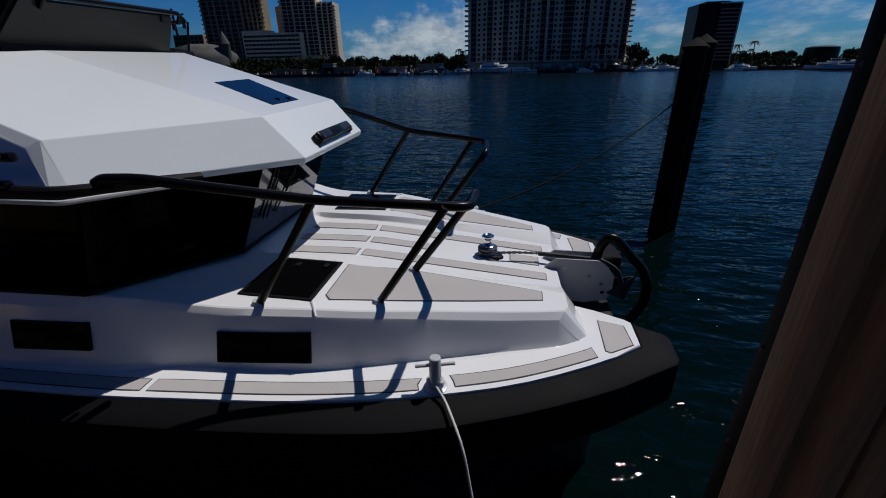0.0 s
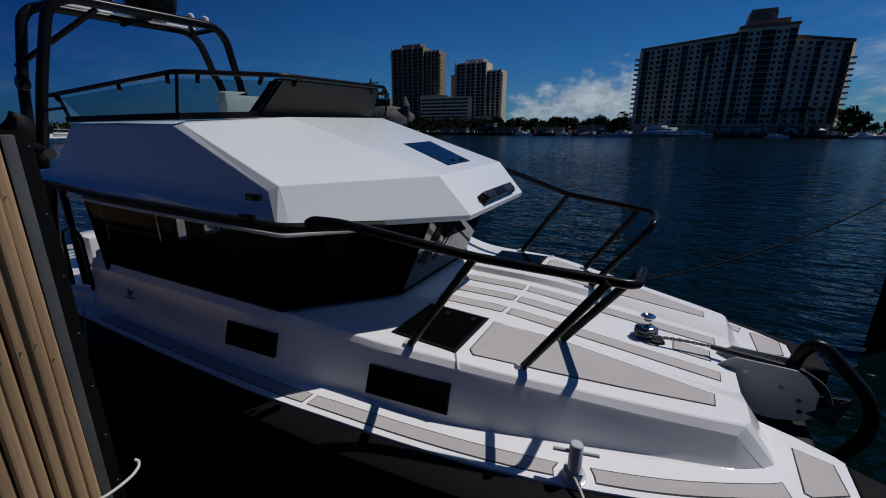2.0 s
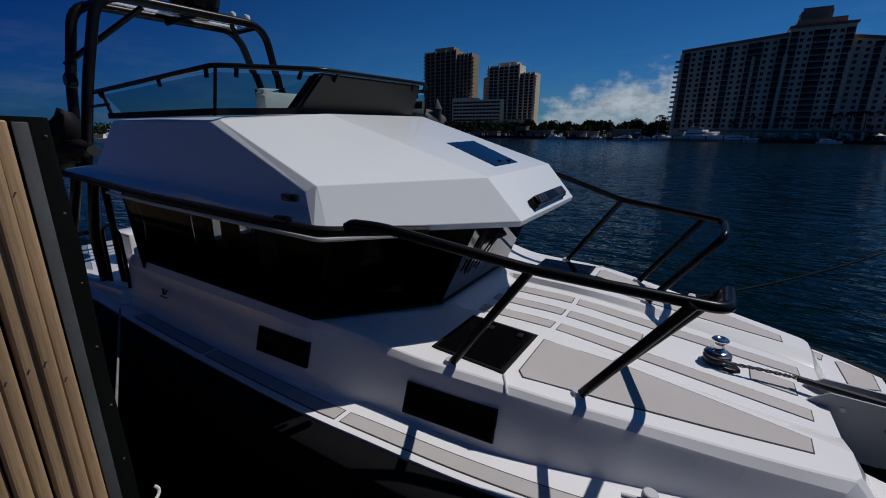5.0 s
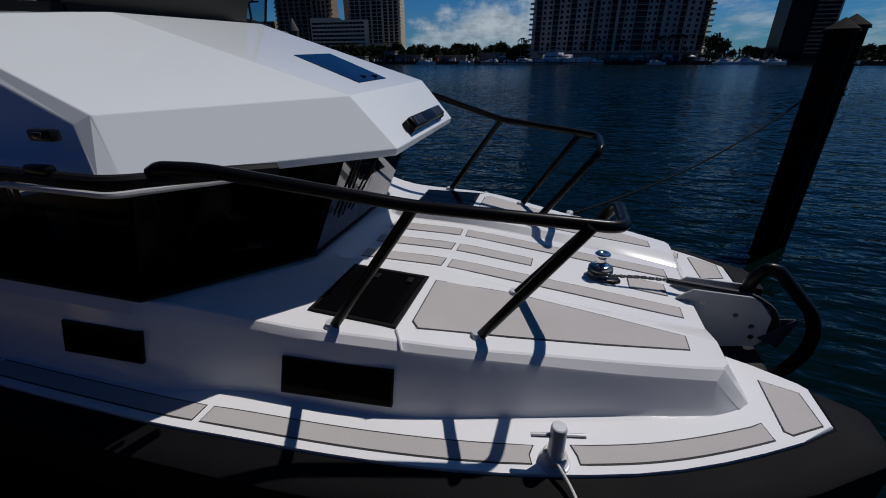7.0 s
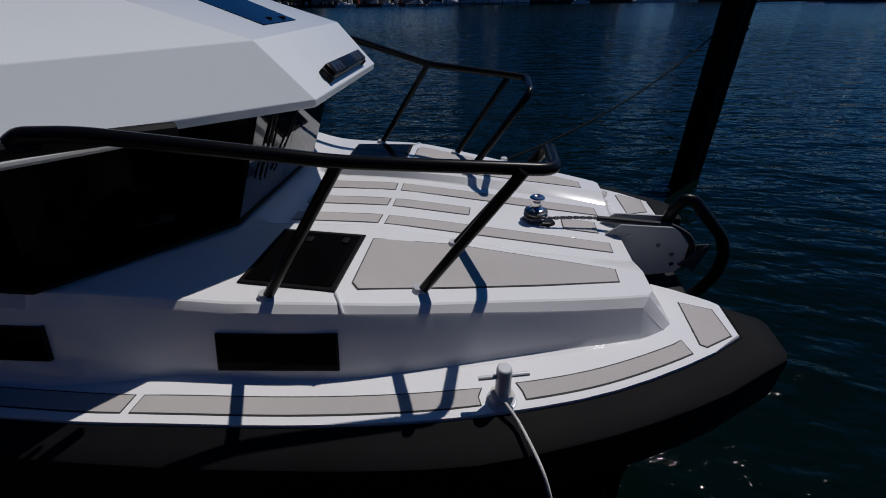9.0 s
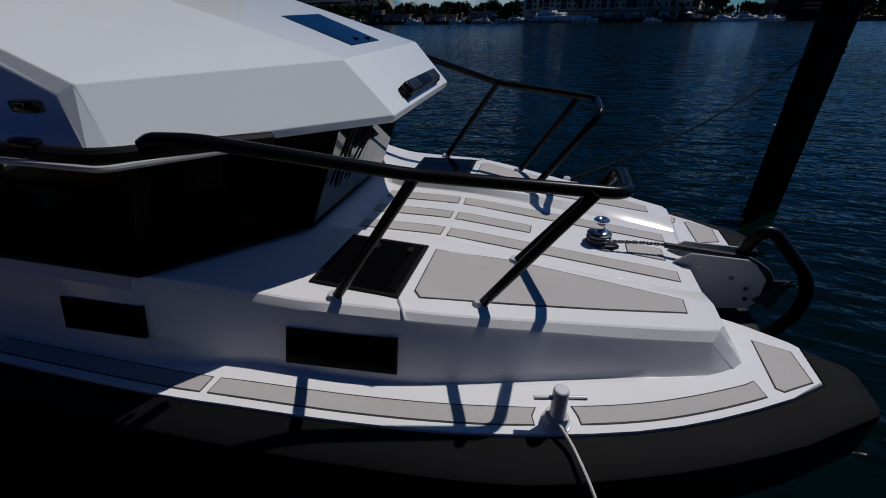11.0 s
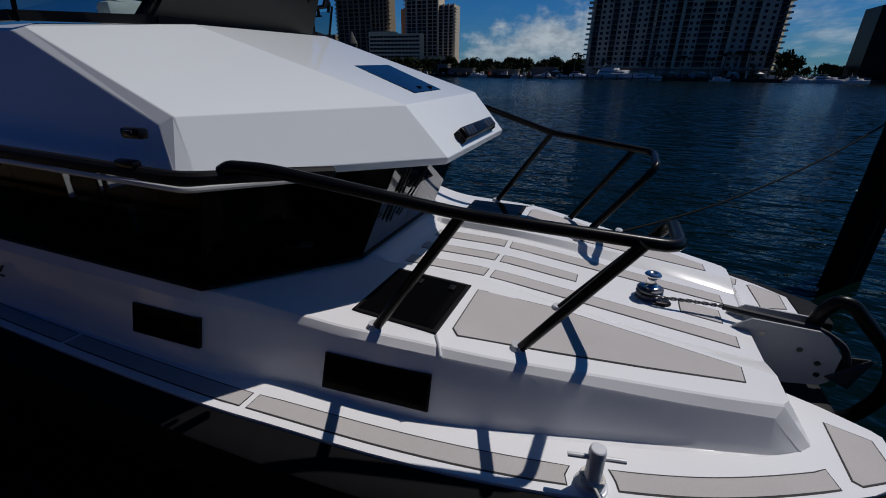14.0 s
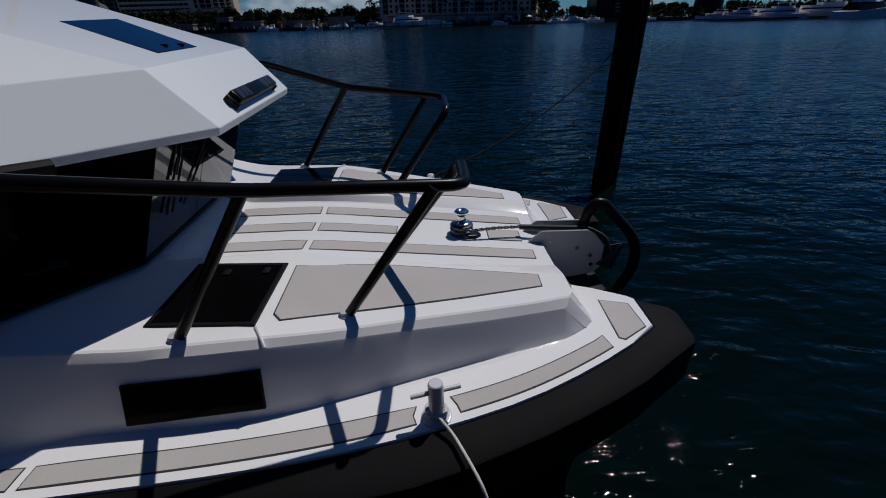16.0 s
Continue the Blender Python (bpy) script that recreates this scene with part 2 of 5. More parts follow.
M_SHED = material("shed_cladding", (0.21, 0.205, 0.19), 0.85, grain=(1, 0.1), stain=(0.1, 0.3), bump=0.0, spec=0.1)
M_LOGO = material("dark_decal", (0.02, 0.02, 0.022), 0.4, grain=(90, 0.05), stain=(4, 0.1), bump=0.0)
M_REDBOARD = material("red_brown_boards", (0.31, 0.190, 0.105), 0.8, grain=(26, 0.18), stain=(3, 0.16), bump=0.08, rand=0.15, stretch=(6, 6, 0.5), spec=0.08)


def glass_material(name, color, rough=0.0, ior=1.45):
    m = bpy.data.materials.new(name)
    m.use_nodes = True
    b = m.node_tree.nodes["Principled BSDF"]
    b.inputs["Base Color"].default_value = (*color, 1)
    b.inputs["Roughness"].default_value = rough
    b.inputs["Transmission Weight"].default_value = 1.0
    b.inputs["IOR"].default_value = ior
    return m


M_GLASS = glass_material("smoked_glass", (0.19, 0.20, 0.205), ior=1.06)
M_SCREEN = glass_material("tinted_acrylic", (0.40, 0.52, 0.55), ior=1.04)
M_FRONTGL = glass_material("reflective_windscreen", (0.20, 0.22, 0.22), ior=1.6)
M_BLACKGL = material("black_acrylic", (0.0025, 0.0025, 0.003), 0.12, grain=(30, 0.1), stain=(1.5, 0.2), bump=0.0, spec=0.05)
M_BLUEGL = material("dark_blue_hatch_glass", (0.004, 0.010, 0.028), 0.05, grain=(30, 0.1), stain=(1.5, 0.2), bump=0.0)

# groove lines of the deck foam
def add_grooves(m, pitch, depth):
    n, l = m.node_tree.nodes, m.node_tree.links
    tc = n.new("ShaderNodeTexCoord")
    sep = n.new("ShaderNodeSeparateXYZ")
    l.new(tc.outputs["Object"], sep.inputs[0])
    mu = n.new("ShaderNodeMath")
    mu.operation = "PINGPONG"
    mu.inputs[1].default_value = pitch
    l.new(sep.outputs["Y"], mu.inputs[0])
    bp = n.new("ShaderNodeBump")
    bp.inputs["Distance"].default_value = depth
    bp.inputs["Strength"].default_value = 0.08
    l.new(mu.outputs[0], bp.inputs["Height"])
    old = n["Principled BSDF"].inputs["Normal"].links[0].from_node
    l.new(old.outputs[0], bp.inputs["Normal"])
    l.new(bp.outputs[0], n["Principled BSDF"].inputs["Normal"])


add_grooves(M_PAD, 0.004, 0.3)


def water_material():
    m = bpy.data.materials.new("harbour_water")
    m.use_nodes = True
    n, l = m.node_tree.nodes, m.node_tree.links
    b = n["Principled BSDF"]
    b.inputs["Base Color"].default_value = (0.0008, 0.0046, 0.0046, 1)
    b.inputs["Roughness"].default_value = 0.02
    b.inputs["IOR"].default_value = 1.145
    tc = n.new("ShaderNodeTexCoord")
    last = None
    for scale, dist, stretch, detail in ((0.38, 0.17, (1.0, 2.4, 1), 2.0), (1.5, 0.062, (1.0, 2.1, 1), 1.5), (5.5, 0.013, (1, 1.7, 1), 0.6)):
        mp = n.new("ShaderNodeMapping")
        mp.inputs["Scale"].default_value = stretch
        mp.inputs["Rotation"].default_value = (0, 0, 0.35)
        l.new(tc.outputs["Object"], mp.inputs["Vector"])
        tx = n.new("ShaderNodeTexNoise")
        tx.inputs["Scale"].default_value = scale
        tx.inputs["Detail"].default_value = detail
        tx.inputs["Distortion"].default_value = 0.6
        l.new(mp.outputs[0], tx.inputs["Vector"])
        bp = n.new("ShaderNodeBump")
        bp.inputs["Strength"].default_value = 1.0
        bp.inputs["Distance"].default_value = dist
        l.new(tx.outputs["Fac"], bp.inputs["Height"])
        if last:
            l.new(last.outputs[0], bp.inputs["Normal"])
        last = bp
    # short chop that grows away from the sheltered berth
    sep = n.new("ShaderNodeSeparateXYZ")
    l.new(tc.outputs["Object"], sep.inputs[0])
    open_water = n.new("ShaderNodeMapRange")
    open_water.inputs["From Min"].default_value, open_water.inputs["From Max"].default_value = 5.0, 45.0
    l.new(sep.outputs["Y"], open_water.inputs["Value"])
    chop = n.new("ShaderNodeTexNoise")
    chop.inputs["Scale"].default_value = 1.6
    chop.inputs["Detail"].default_value = 2.0
    l.new(tc.outputs["Object"], chop.inputs["Vector"])
    mid = n.new("ShaderNodeVectorMath")
    mid.operation = "SUBTRACT"
    mid.inputs[1].default_value = (0.5, 0.5, 0.5)
    l.new(chop.outputs["Color"], mid.inputs[0])
    flat_ = n.new("ShaderNodeVectorMath")
    flat_.operation = "MULTIPLY"
    flat_.inputs[1].default_value = (0.75, 1.4, 0.0)
    l.new(mid.outputs[0], flat_.inputs[0])
    grow = n.new("ShaderNodeVectorMath")
    grow.operation = "SCALE"
    l.new(flat_.outputs[0], grow.inputs[0])
    l.new(open_water.outputs[0], grow.inputs["Scale"])
    both_ = n.new("ShaderNodeVectorMath")
    l.new(last.outputs[0], both_.inputs[0])
    l.new(grow.outputs[0], both_.inputs[1])
    unit = n.new("ShaderNodeVectorMath")
    unit.operation = "NORMALIZE"
    l.new(both_.outputs[0], unit.inputs[0])
    l.new(unit.outputs[0], b.inputs["Normal"])
    rough = n.new("ShaderNodeMapRange")
    rough.inputs["From Min"].default_value, rough.inputs["From Max"].default_value = 8.0, 70.0
    rough.inputs["To Min"].default_value, rough.inputs["To Max"].default_value = 0.02, 0.17
    l.new(sep.outputs["Y"], rough.inputs["Value"])
    l.new(rough.outputs[0], b.inputs["Roughness"])
    return m


M_WATER = water_material()


# ---- building helpers ----
def link(name, me, parent=None, label=""):
    ob = new(name, me)
    if parent is not None:
        ob.parent = parent
    if label:
        ob["label"] = label
    return ob


def part(name, bm, mat, parent=None, label="", smooth=True, angle=0.6):
    """Links a bmesh as one mesh object under a thing or a part."""
    me = bpy.data.meshes.new(name)
    bmesh.ops.recalc_face_normals(bm, faces=bm.faces)
    bm.to_mesh(me)
    bm.free()
    me.materials.append(mat)
    if smooth:
        me.polygons.foreach_set("use_smooth", [True] * len(me.polygons))
        me.set_sharp_from_angle(angle=angle)
    return link(name, me, parent, label)


def thing(name, label, category, group="", at=(0, 0, 0), kind=""):
    ob = new(name)
    ob.location = at
    ob.empty_display_size = 0.1
    return tagged(ob, label, category, group, kind)


def add_box(bm, lo, hi, bevel=0.0, m=None):
    c = [(a + b) / 2 for a, b in zip(lo, hi)]
    s = [abs(b - a) for a, b in zip(lo, hi)]
    mat = Matrix.Translation(c) @ Matrix.Diagonal((*s, 1))
    made = bmesh.ops.create_cube(bm, size=1.0, matrix=(m @ mat) if m else mat)
    if bevel:
        edges = {e for v in made["verts"] for e in v.link_edges}
        bmesh.ops.bevel(bm, geom=list(edges), offset=bevel, segments=2, profile=0.5, affect="EDGES")
    return bm


def box(lo, hi, bevel=0.0, m=None):
    return add_box(bmesh.new(), lo, hi, bevel, m)


def rounded_path(points, fillet=0.05, steps=6):
    """A polyline with its corners rounded."""
    pts = [Vector(p) for p in points]
    out = [pts[0]]
    for a, b, c in zip(pts, pts[1:], pts[2:]):
        u, v = (a - b), (c - b)
        r = min(fillet, u.length * 0.45, v.length * 0.45)
        p, q = b + u.normalized() * r, b + v.normalized() * r
        for i in range(steps + 1):
            s = i / steps
            out.append(p * (1 - s) ** 2 + b * 2 * s * (1 - s) + q * s * s)
    out.append(pts[-1])
    return out


def add_tube(bm, points, r, seg=12, fillet=0.0, caps=True):
    pts = rounded_path(points, fillet) if fillet else [Vector(p) for p in points]
    rings, normal = [], None
    for i, p in enumerate(pts):
        t = (pts[min(i + 1, len(pts) - 1)] - pts[max(i - 1, 0)]).normalized()
        if normal is None:
            normal = t.orthogonal().normalized()
        normal = (normal - t * normal.dot(t)).normalized()
        bi = t.cross(normal)
        rad = r[i] if isinstance(r, (list, tuple)) else r
        rings.append([bm.verts.new(p + (normal * math.cos(a) + bi * math.sin(a)) * rad) for a in (2 * math.pi * k / seg for k in range(seg))])
    for a, b in zip(rings, rings[1:]):
        for k in range(seg):
            bm.faces.new((a[k], a[(k + 1) % seg], b[(k + 1) % seg], b[k]))
    if caps:
        bm.faces.new(rings[0][::-1])
        bm.faces.new(rings[-1])
    return bm


def tube(points, r, seg=12, fillet=0.0):
    return add_tube(bmesh.new(), points, r, seg, fillet)


def add_prism(bm, outline, z0, z1, zf=None, bevel=0.0):
    """An upright prism over a plan outline; zf(x, y) lifts it on to a sloping surface."""
    zf = zf or (lambda x, y: 0.0)
    lo = [bm.verts.new((x, y, z0 + zf(x, y))) for x, y in outline]
    hi = [bm.verts.new((x, y, z1 + zf(x, y))) for x, y in outline]
    n = len(outline)
    bm.faces.new(lo[::-1])
    top = bm.faces.new(hi)
    for k in range(n):
        bm.faces.new((lo[k], lo[(k + 1) % n], hi[(k + 1) % n], hi[k]))
    if bevel:
        bmesh.ops.bevel(bm, geom=list(top.edges), offset=bevel, segments=2, profile=0.5, affect="EDGES")
    return bm


def prism(outline, z0, z1, zf=None, bevel=0.0):
    return add_prism(bmesh.new(), outline, z0, z1, zf, bevel)


def panel(corners, thick, inset=0.0):
    """A flat slab from the corner points of its outer face, thick towards its back."""
    c = [Vector(p) for p in corners]
    n = (c[1] - c[0]).cross(c[2] - c[0]).normalized()
    mid = sum(c, Vector()) / len(c)
    c = [p + (mid - p).normalized() * inset for p in c]
    bm = bmesh.new()
    a = [bm.verts.new(p) for p in c]
    b = [bm.verts.new(p - n * thick) for p in c]
    bm.faces.new(a)
    bm.faces.new(b[::-1])
    for k in range(len(c)):
        bm.faces.new((a[k], b[k], b[(k + 1) % len(c)], a[(k + 1) % len(c)]))
    return bm


def lathe(profile, at, seg=24, axis="Z"):
    """A turned piece from (radius, height) pairs."""
    bm = bmesh.new()
    turn = {"Z": Matrix(), "X": Matrix.Rotation(math.pi / 2, 4, "Y"), "Y": Matrix.Rotation(-math.pi / 2, 4, "X")}[axis]
    m = Matrix.Translation(at) @ turn
    rings = [[bm.verts.new(m @ Vector((r * math.cos(2 * math.pi * k / seg), r * math.sin(2 * math.pi * k / seg), h))) for k in range(seg)] for r, h in profile]
    for a, b in zip(rings, rings[1:]):
        for k in range(seg):
            bm.faces.new((a[k], a[(k + 1) % seg], b[(k + 1) % seg], b[k]))
    bm.faces.new(rings[0][::-1])
    bm.faces.new(rings[-1])
    return bm


def curve(table, x):
    return float(np.interp(x, [a for a, _ in table], [b for _, b in table]))


def smooth_curve(table, x):
    """Catmull-Rom through a table of (x, y)."""
    xs = [a for a, _ in table]
    if x <= xs[0]:
        return table[0][1]
    if x >= xs[-1]:
        return table[-1][1]
    i = max(k for k in range(len(xs)) if xs[k] <= x)
    i = min(i, len(xs) - 2)
    p = [table[max(0, min(len(xs) - 1, k))] for k in (i - 1, i, i + 1, i + 2)]
    h = p[2][0] - p[1][0]
    t = (x - p[1][0]) / h
    m1 = (p[2][1] - p[0][1]) / max(1e-6, p[2][0] - p[0][0]) * h
    m2 = (p[3][1] - p[1][1]) / max(1e-6, p[3][0] - p[1][0]) * h
    return (2 * t**3 - 3 * t**2 + 1) * p[1][1] + (t**3 - 2 * t**2 + t) * m1 + (-2 * t**3 + 3 * t**2) * p[2][1] + (t**3 - t**2) * m2


# ---- water ----
bm = bmesh.new()
bmesh.ops.create_grid(bm, x_segments=2, y_segments=2, size=4000)
water = tagged(part("water", bm, M_WATER, smooth=False), "dark blue rippled harbour water with sun glints", "water", kind="structure")

# ---- the boat: measures ----
DECK = 1.44
EDGE = [(-7.6, 1.54), (-6.7, 1.60), (-5.6, 1.66), (-4.2, 1.71), (-2.8, 1.735), (-1.46, 1.727), (-0.99, 1.697), (-0.42, 1.655), (0.10, 1.588), (0.58, 1.486), (1.06, 1.333), (1.60, 1.062), (1.86, 0.88)]
FOOT = [(-4.4, 1.56), (-2.9, 1.565), (-1.68, 1.555), (-1.26, 1.528), (-0.80, 1.485), (-0.26, 1.402), (0.0, 1.345), (0.285, 1.285), (0.59, 1.222), (0.865, 1.135), (1.18, 1.012), (1.35, 0.932), (1.45, 0.868)]
SHOULDER = [(-4.4, 1.44), (-1.7, 1.42), (-1.35, 1.335), (-1.06, 1.289), (-0.82, 1.279), (-0.54, 1.260), (-0.27, 1.238), (0.0, 1.190), (0.27, 1.120), (0.56, 1.042), (0.86, 0.965), (1.15, 0.885), (1.345, 0.822)]
CHAMFER = [(-4.4, 1.476), (-1.7, 1.455), (-1.35, 1.366), (-1.13, 1.323), (-0.80, 1.311), (-0.5, 1.298), (-0.25, 1.272), (0.0, 1.223), (0.28, 1.155), (0.56, 1.084), (0.86, 1.009), (1.15, 0.928), (1.305, 0.884)]
LANE = [(-1.0, 0.46), (-0.3, 0.43), (0.1, 0.45), (0.6, 0.455), (1.07, 0.445), (1.375, 0.42)]
RIM = [(-1.0, 0.50), (-0.3, 0.470), (0.1, 0.505), (0.6, 0.540), (1.07, 0.565), (1.375, 0.580)]


def edge_y(x):
    return smooth_curve(EDGE, x)


def soft_ramp(x):
    """Flat aft, then a steady fall towards the bow."""
    return 0.0 if x < -0.45 else ((x + 0.45) ** 2 / 0.7 if x < -0.10 else x + 0.275)


def wing_z(x, y=0.9):
    return 1.838 - 0.113 * soft_ramp(x) - 0.035 * (abs(y) - 0.6)


def lane_z(x):
    return 1.787 - 0.107 * soft_ramp(x)


def shoulder_z(x):
    aft = smooth_curve([(-1.95, 1.0), (-1.65, 0.88), (-1.35, 0.46), (-1.1, 0.13), (-0.85, 0.0)], x)
    return wing_z(x, smooth_curve(SHOULDER, x)) * (1 - aft) + 1.95 * aft


boat = thing("motor_yacht", "white faceted power catamaran with black collar, moored at the dock", "boat", at=(-1.5, 0, 0))


def bpart(name, bm, mat, label="", parent=None, smooth=True, angle=0.6):
    """A part of the boat, given in world measures."""
    ob = part(name, bm, mat, parent or boat, label, smooth, angle)
    ob.matrix_parent_inverse = Matrix.Translation((1.5, 0, 0))
    return ob


def both(name, make, mat, label="", smooth=True, angle=0.6):
    """A part for each side of the boat."""
    for side in (1, -1):
        bm = make()
        if side < 0:
            for v in bm.verts:
                v.co.y = -v.co.y
            bmesh.ops.reverse_faces(bm, faces=bm.faces[:])
        bpart(name, bm, mat, label, smooth=smooth, angle=angle)


# side deck: one sheet with the notch between the two bows
def deck_outline():
    xs = list(np.linspace(-7.6, 1.86, 50))
    near = [(x, -edge_y(x)) for x in xs]
    bow = [(1.872, -0.60), (1.83, -0.572), (1.65, -0.47), (1.51, -0.41), (1.40, -0.36)]
    left = near + bow
    return left + [(x, -y) for x, y in left[::-1]]


bpart("side_deck", prism(deck_outline(), DECK - 0.09, DECK, bevel=0.012), M_GEL, "white moulded side deck", angle=0.5)

# hull below the deck, dark
HULL_X = list(np.linspace(-7.6, 1.7, 24))


def hull_half():
    bm = bmesh.new()
    rows = []
    for x in HULL_X:
        e = edge_y(x) - 0.02
        cut = curve([(-7.6, 0.0), (0.3, 0.0), (1.7, 0.18)], x)
        rows.append([bm.verts.new((x, -y, z)) for y, z in ((e, DECK - 0.09), (e - 0.03, 1.0), (e - 0.12 - cut, 0.45), (max(0.62, e - 0.32 - cut), -0.25), (0.60, -0.45), (0.42, -0.25), (0.38, 0.45), (0.36, DECK - 0.095))])
    for a, b in zip(rows, rows[1:]):
        for k in range(len(a) - 1):
            bm.faces.new((a[k], a[k + 1], b[k + 1], b[k]))
    bm.faces.new(rows[0])
    tip = rows[-1]
    bm.faces.new(tip[::-1])
    return bm


both("hull", hull_half, M_HULL, "dark navy hull side", angle=0.5)
bpart("bridge_deck", box((-6.6, -0.42, 0.9), (1.30, 0.42, DECK - 0.1)), M_TRIM)


# foam collar round each hull
OUTER = [(-7.6, 1.69), (-6.7, 1.76), (-4.2, 1.87), (-2.8, 1.895), (-1.46, 1.885), (-0.55, 1.845), (0.37, 1.745), (0.9, 1.585), (1.288, 1.43), (1.645, 1.255), (1.85, 1.125), (2.075, 0.985)]


def collar_half():
    bm = bmesh.new()
    pairs = []
    for x in np.linspace(-7.6, 1.86, 48):
        xo = -7.6 + (x + 7.6) * (9.675 / 9.46)
        pairs.append(((x, -edge_y(x)), (xo, -smooth_curve(OUTER, xo))))
    pairs += [((1.866, -0.82), (2.105, -0.93)), ((1.872, -0.68), (2.125, -0.70)), ((1.872, -0.62), (2.105, -0.655)), ((1.868, -0.60), (1.96, -0.59)), ((1.83, -0.575), (1.87, -0.555))]
    prof = [(-0.06, -0.085), (-0.01, -0.022), (0.06, -0.012), (0.5, -0.030), (0.92, -0.052), (0.975, -0.060), (1.0, -0.082), (1.0, -0.30), (0.97, -0.36), (0.85, -0.41), (0.4, -0.45), (0.0, -0.45), (-0.1, -0.40)]
    rows = [[bm.verts.new((i[0] + (o[0] - i[0]) * d, i[1] + (o[1] - i[1]) * d, DECK + z)) for d, z in prof] for i, o in pairs]
    for a, b in zip(rows, rows[1:]):
        for k in range(len(a)):
            bm.faces.new((a[k], a[(k + 1) % len(a)], b[(k + 1) % len(a)], b[k]))
    bm.faces.new(rows[0])
    bm.faces.new(rows[-1][::-1])
    return bm


both("collar", collar_half, M_RUBBER, "matt black foam fender collar", angle=0.5)


# raised foredeck and cabin side, lofted along the boat
def drop(x):
    """Height of the bevel along the shoulder."""
    return curve([(-1.7, 0.075), (-1.1, 0.046), (0.28, 0.044), (0.56, 0.049), (0.86, 0.053), (1.3, 0.055)], x)


def wall_foot(x):
    """Where the steep cabin side meets its fillet above the side deck."""
    return min(smooth_curve(FOOT, x) - 0.026, smooth_curve(CHAMFER, x) + 0.003 + 0.28 * (shoulder_z(x) - drop(x) - 0.006 - DECK - 0.045))


def trunk():
    bm = bmesh.new()
    xs = sorted(set([-4.4, -4.0, -3.4, -2.8, -2.2, -1.7, -1.4, -1.2, -1.08, -1.0, -0.96, -0.9] + list(np.round(np.linspace(-0.8, 1.30, 22), 3)) + [1.305, 1.325, 1.345, 1.36, 1.375, 1.40, 1.43, 1.45]))
    full = []
    for x in xs:
        def heights(xc):
            lift = curve([(-1.05, 1.0), (-0.93, 0.0)], xc)
            zw = shoulder_z(xc)
            return lane_z(xc) * (1 - lift) + (zw + 0.02) * lift, wing_z(xc, curve(RIM, xc)) * (1 - lift) + (zw + 0.02) * lift, zw
        xt, xb = min(x, 1.345), min(x, 1.305)
        ease = curve([(1.25, 1.0), (1.45, 0.12)], x)
        l, w = curve(LANE, x), curve(RIM, x)
        s, c, f = smooth_curve(SHOULDER, xt), smooth_curve(CHAMFER, xb), smooth_curve(FOOT, x)
        zl, zin, zw = heights(min(x, 1.375))
        zt, zb = heights(xt)[2], heights(xb)[2] - drop(xb)
        xf = min(x, 1.375)
        half = [(xf, 0.0, zl), (xf, l - 0.10, zl), (xf, l - 0.008, zl), (xf, l + 0.006, zl + 0.006), (xf, w - 0.006, zin - 0.004), (xf, w + 0.012, zin), (xf, (w + s) / 2, (zin + zw) / 2), (xf, s - 0.05, zw), (xt, s - 0.010, zt - 0.0005), (xt, s + 0.003, zt - 0.006), (xb, c - 0.004, zb + 0.008), (xb, c + 0.003, zb - 0.006)]
        w0 = wall_foot(xb) + (f - 0.026 * ease - wall_foot(xb)) * curve([(0.80, 0.0), (1.0, 0.12), (1.2, 0.5), (1.345, 1.0)], x)
        half += [(x, w0, DECK + 0.045 * ease), (x, min(f - 0.01 * ease, w0 + 0.012), DECK + 0.014 * ease), (x, min(f - 0.004, w0 + 0.020), DECK + 0.002 * ease), (x, f + 0.014 * ease, DECK - 0.003)]
        full.append([bm.verts.new((a, -y, z)) for a, y, z in half[::-1]] + [bm.verts.new((a, y, z)) for a, y, z in half[1:]])
    for a, b in zip(full, full[1:]):
        for k in range(len(a) - 1):
            bm.faces.new((a[k], b[k], b[k + 1], a[k + 1]))
    # sloping front face down to the bow deck
    end = full[-1]
    low = []
    half_n = len(end) // 2
    for k, v in enumerate(end):
        y, j = abs(v.co.y), abs(k - half_n)
        xb, yb = (curve([(0.0, 1.42), (0.38, 1.45), (0.44, 1.52)], y), y) if j < 8 else (1.512, 0.812) if j < 10 else (1.455, 0.868)
        low.append(bm.verts.new((xb, math.copysign(yb, v.co.y), DECK - 0.003 if j < 12 else v.co.z)))
    for k in range(len(end) - 1):
        bm.faces.new((end[k], low[k], low[k + 1], end[k + 1]))
    bm.faces.new(full[0])
    bmesh.ops.remove_doubles(bm, verts=bm.verts, dist=1e-4)
    bmesh.ops.dissolve_degenerate(bm, edges=bm.edges, dist=1e-4)
    return bm


bpart("raised_foredeck", trunk(), M_GEL, "white moulded foredeck and cabin side", angle=0.24)


# ---- deck foam pads ----
def deck_pad(name, outline, zf, label=""):
    """A foam pad with a dark edge beneath it."""
    pts = [Vector(p) for p in outline]
    area = sum(a.x * b.y - b.x * a.y for a, b in zip(pts, pts[1:] + pts[:1]))
    grown = []
    for k, p in enumerate(pts):
        u, v = (p - pts[k - 1]).normalized(), (pts[(k + 1) % len(pts)] - p).normalized()
        out = Vector((u.y + v.y, -u.x - v.x)).normalized() * (0.008 if area > 0 else -0.008)
        grown.append((p.x + out.x, p.y + out.y))
    base = bpart(name, prism(grown, -0.002, 0.0022, zf), M_PADEDGE, label or "grey ribbed deck foam pad", smooth=False)
    top = bpart("pad_top", prism(outline, 0.001, 0.0045, zf, bevel=0.0015), M_PAD, parent=base, smooth=False)
    top.matrix_parent_inverse = Matrix()
    return base


def flat(x, y):
    return DECK


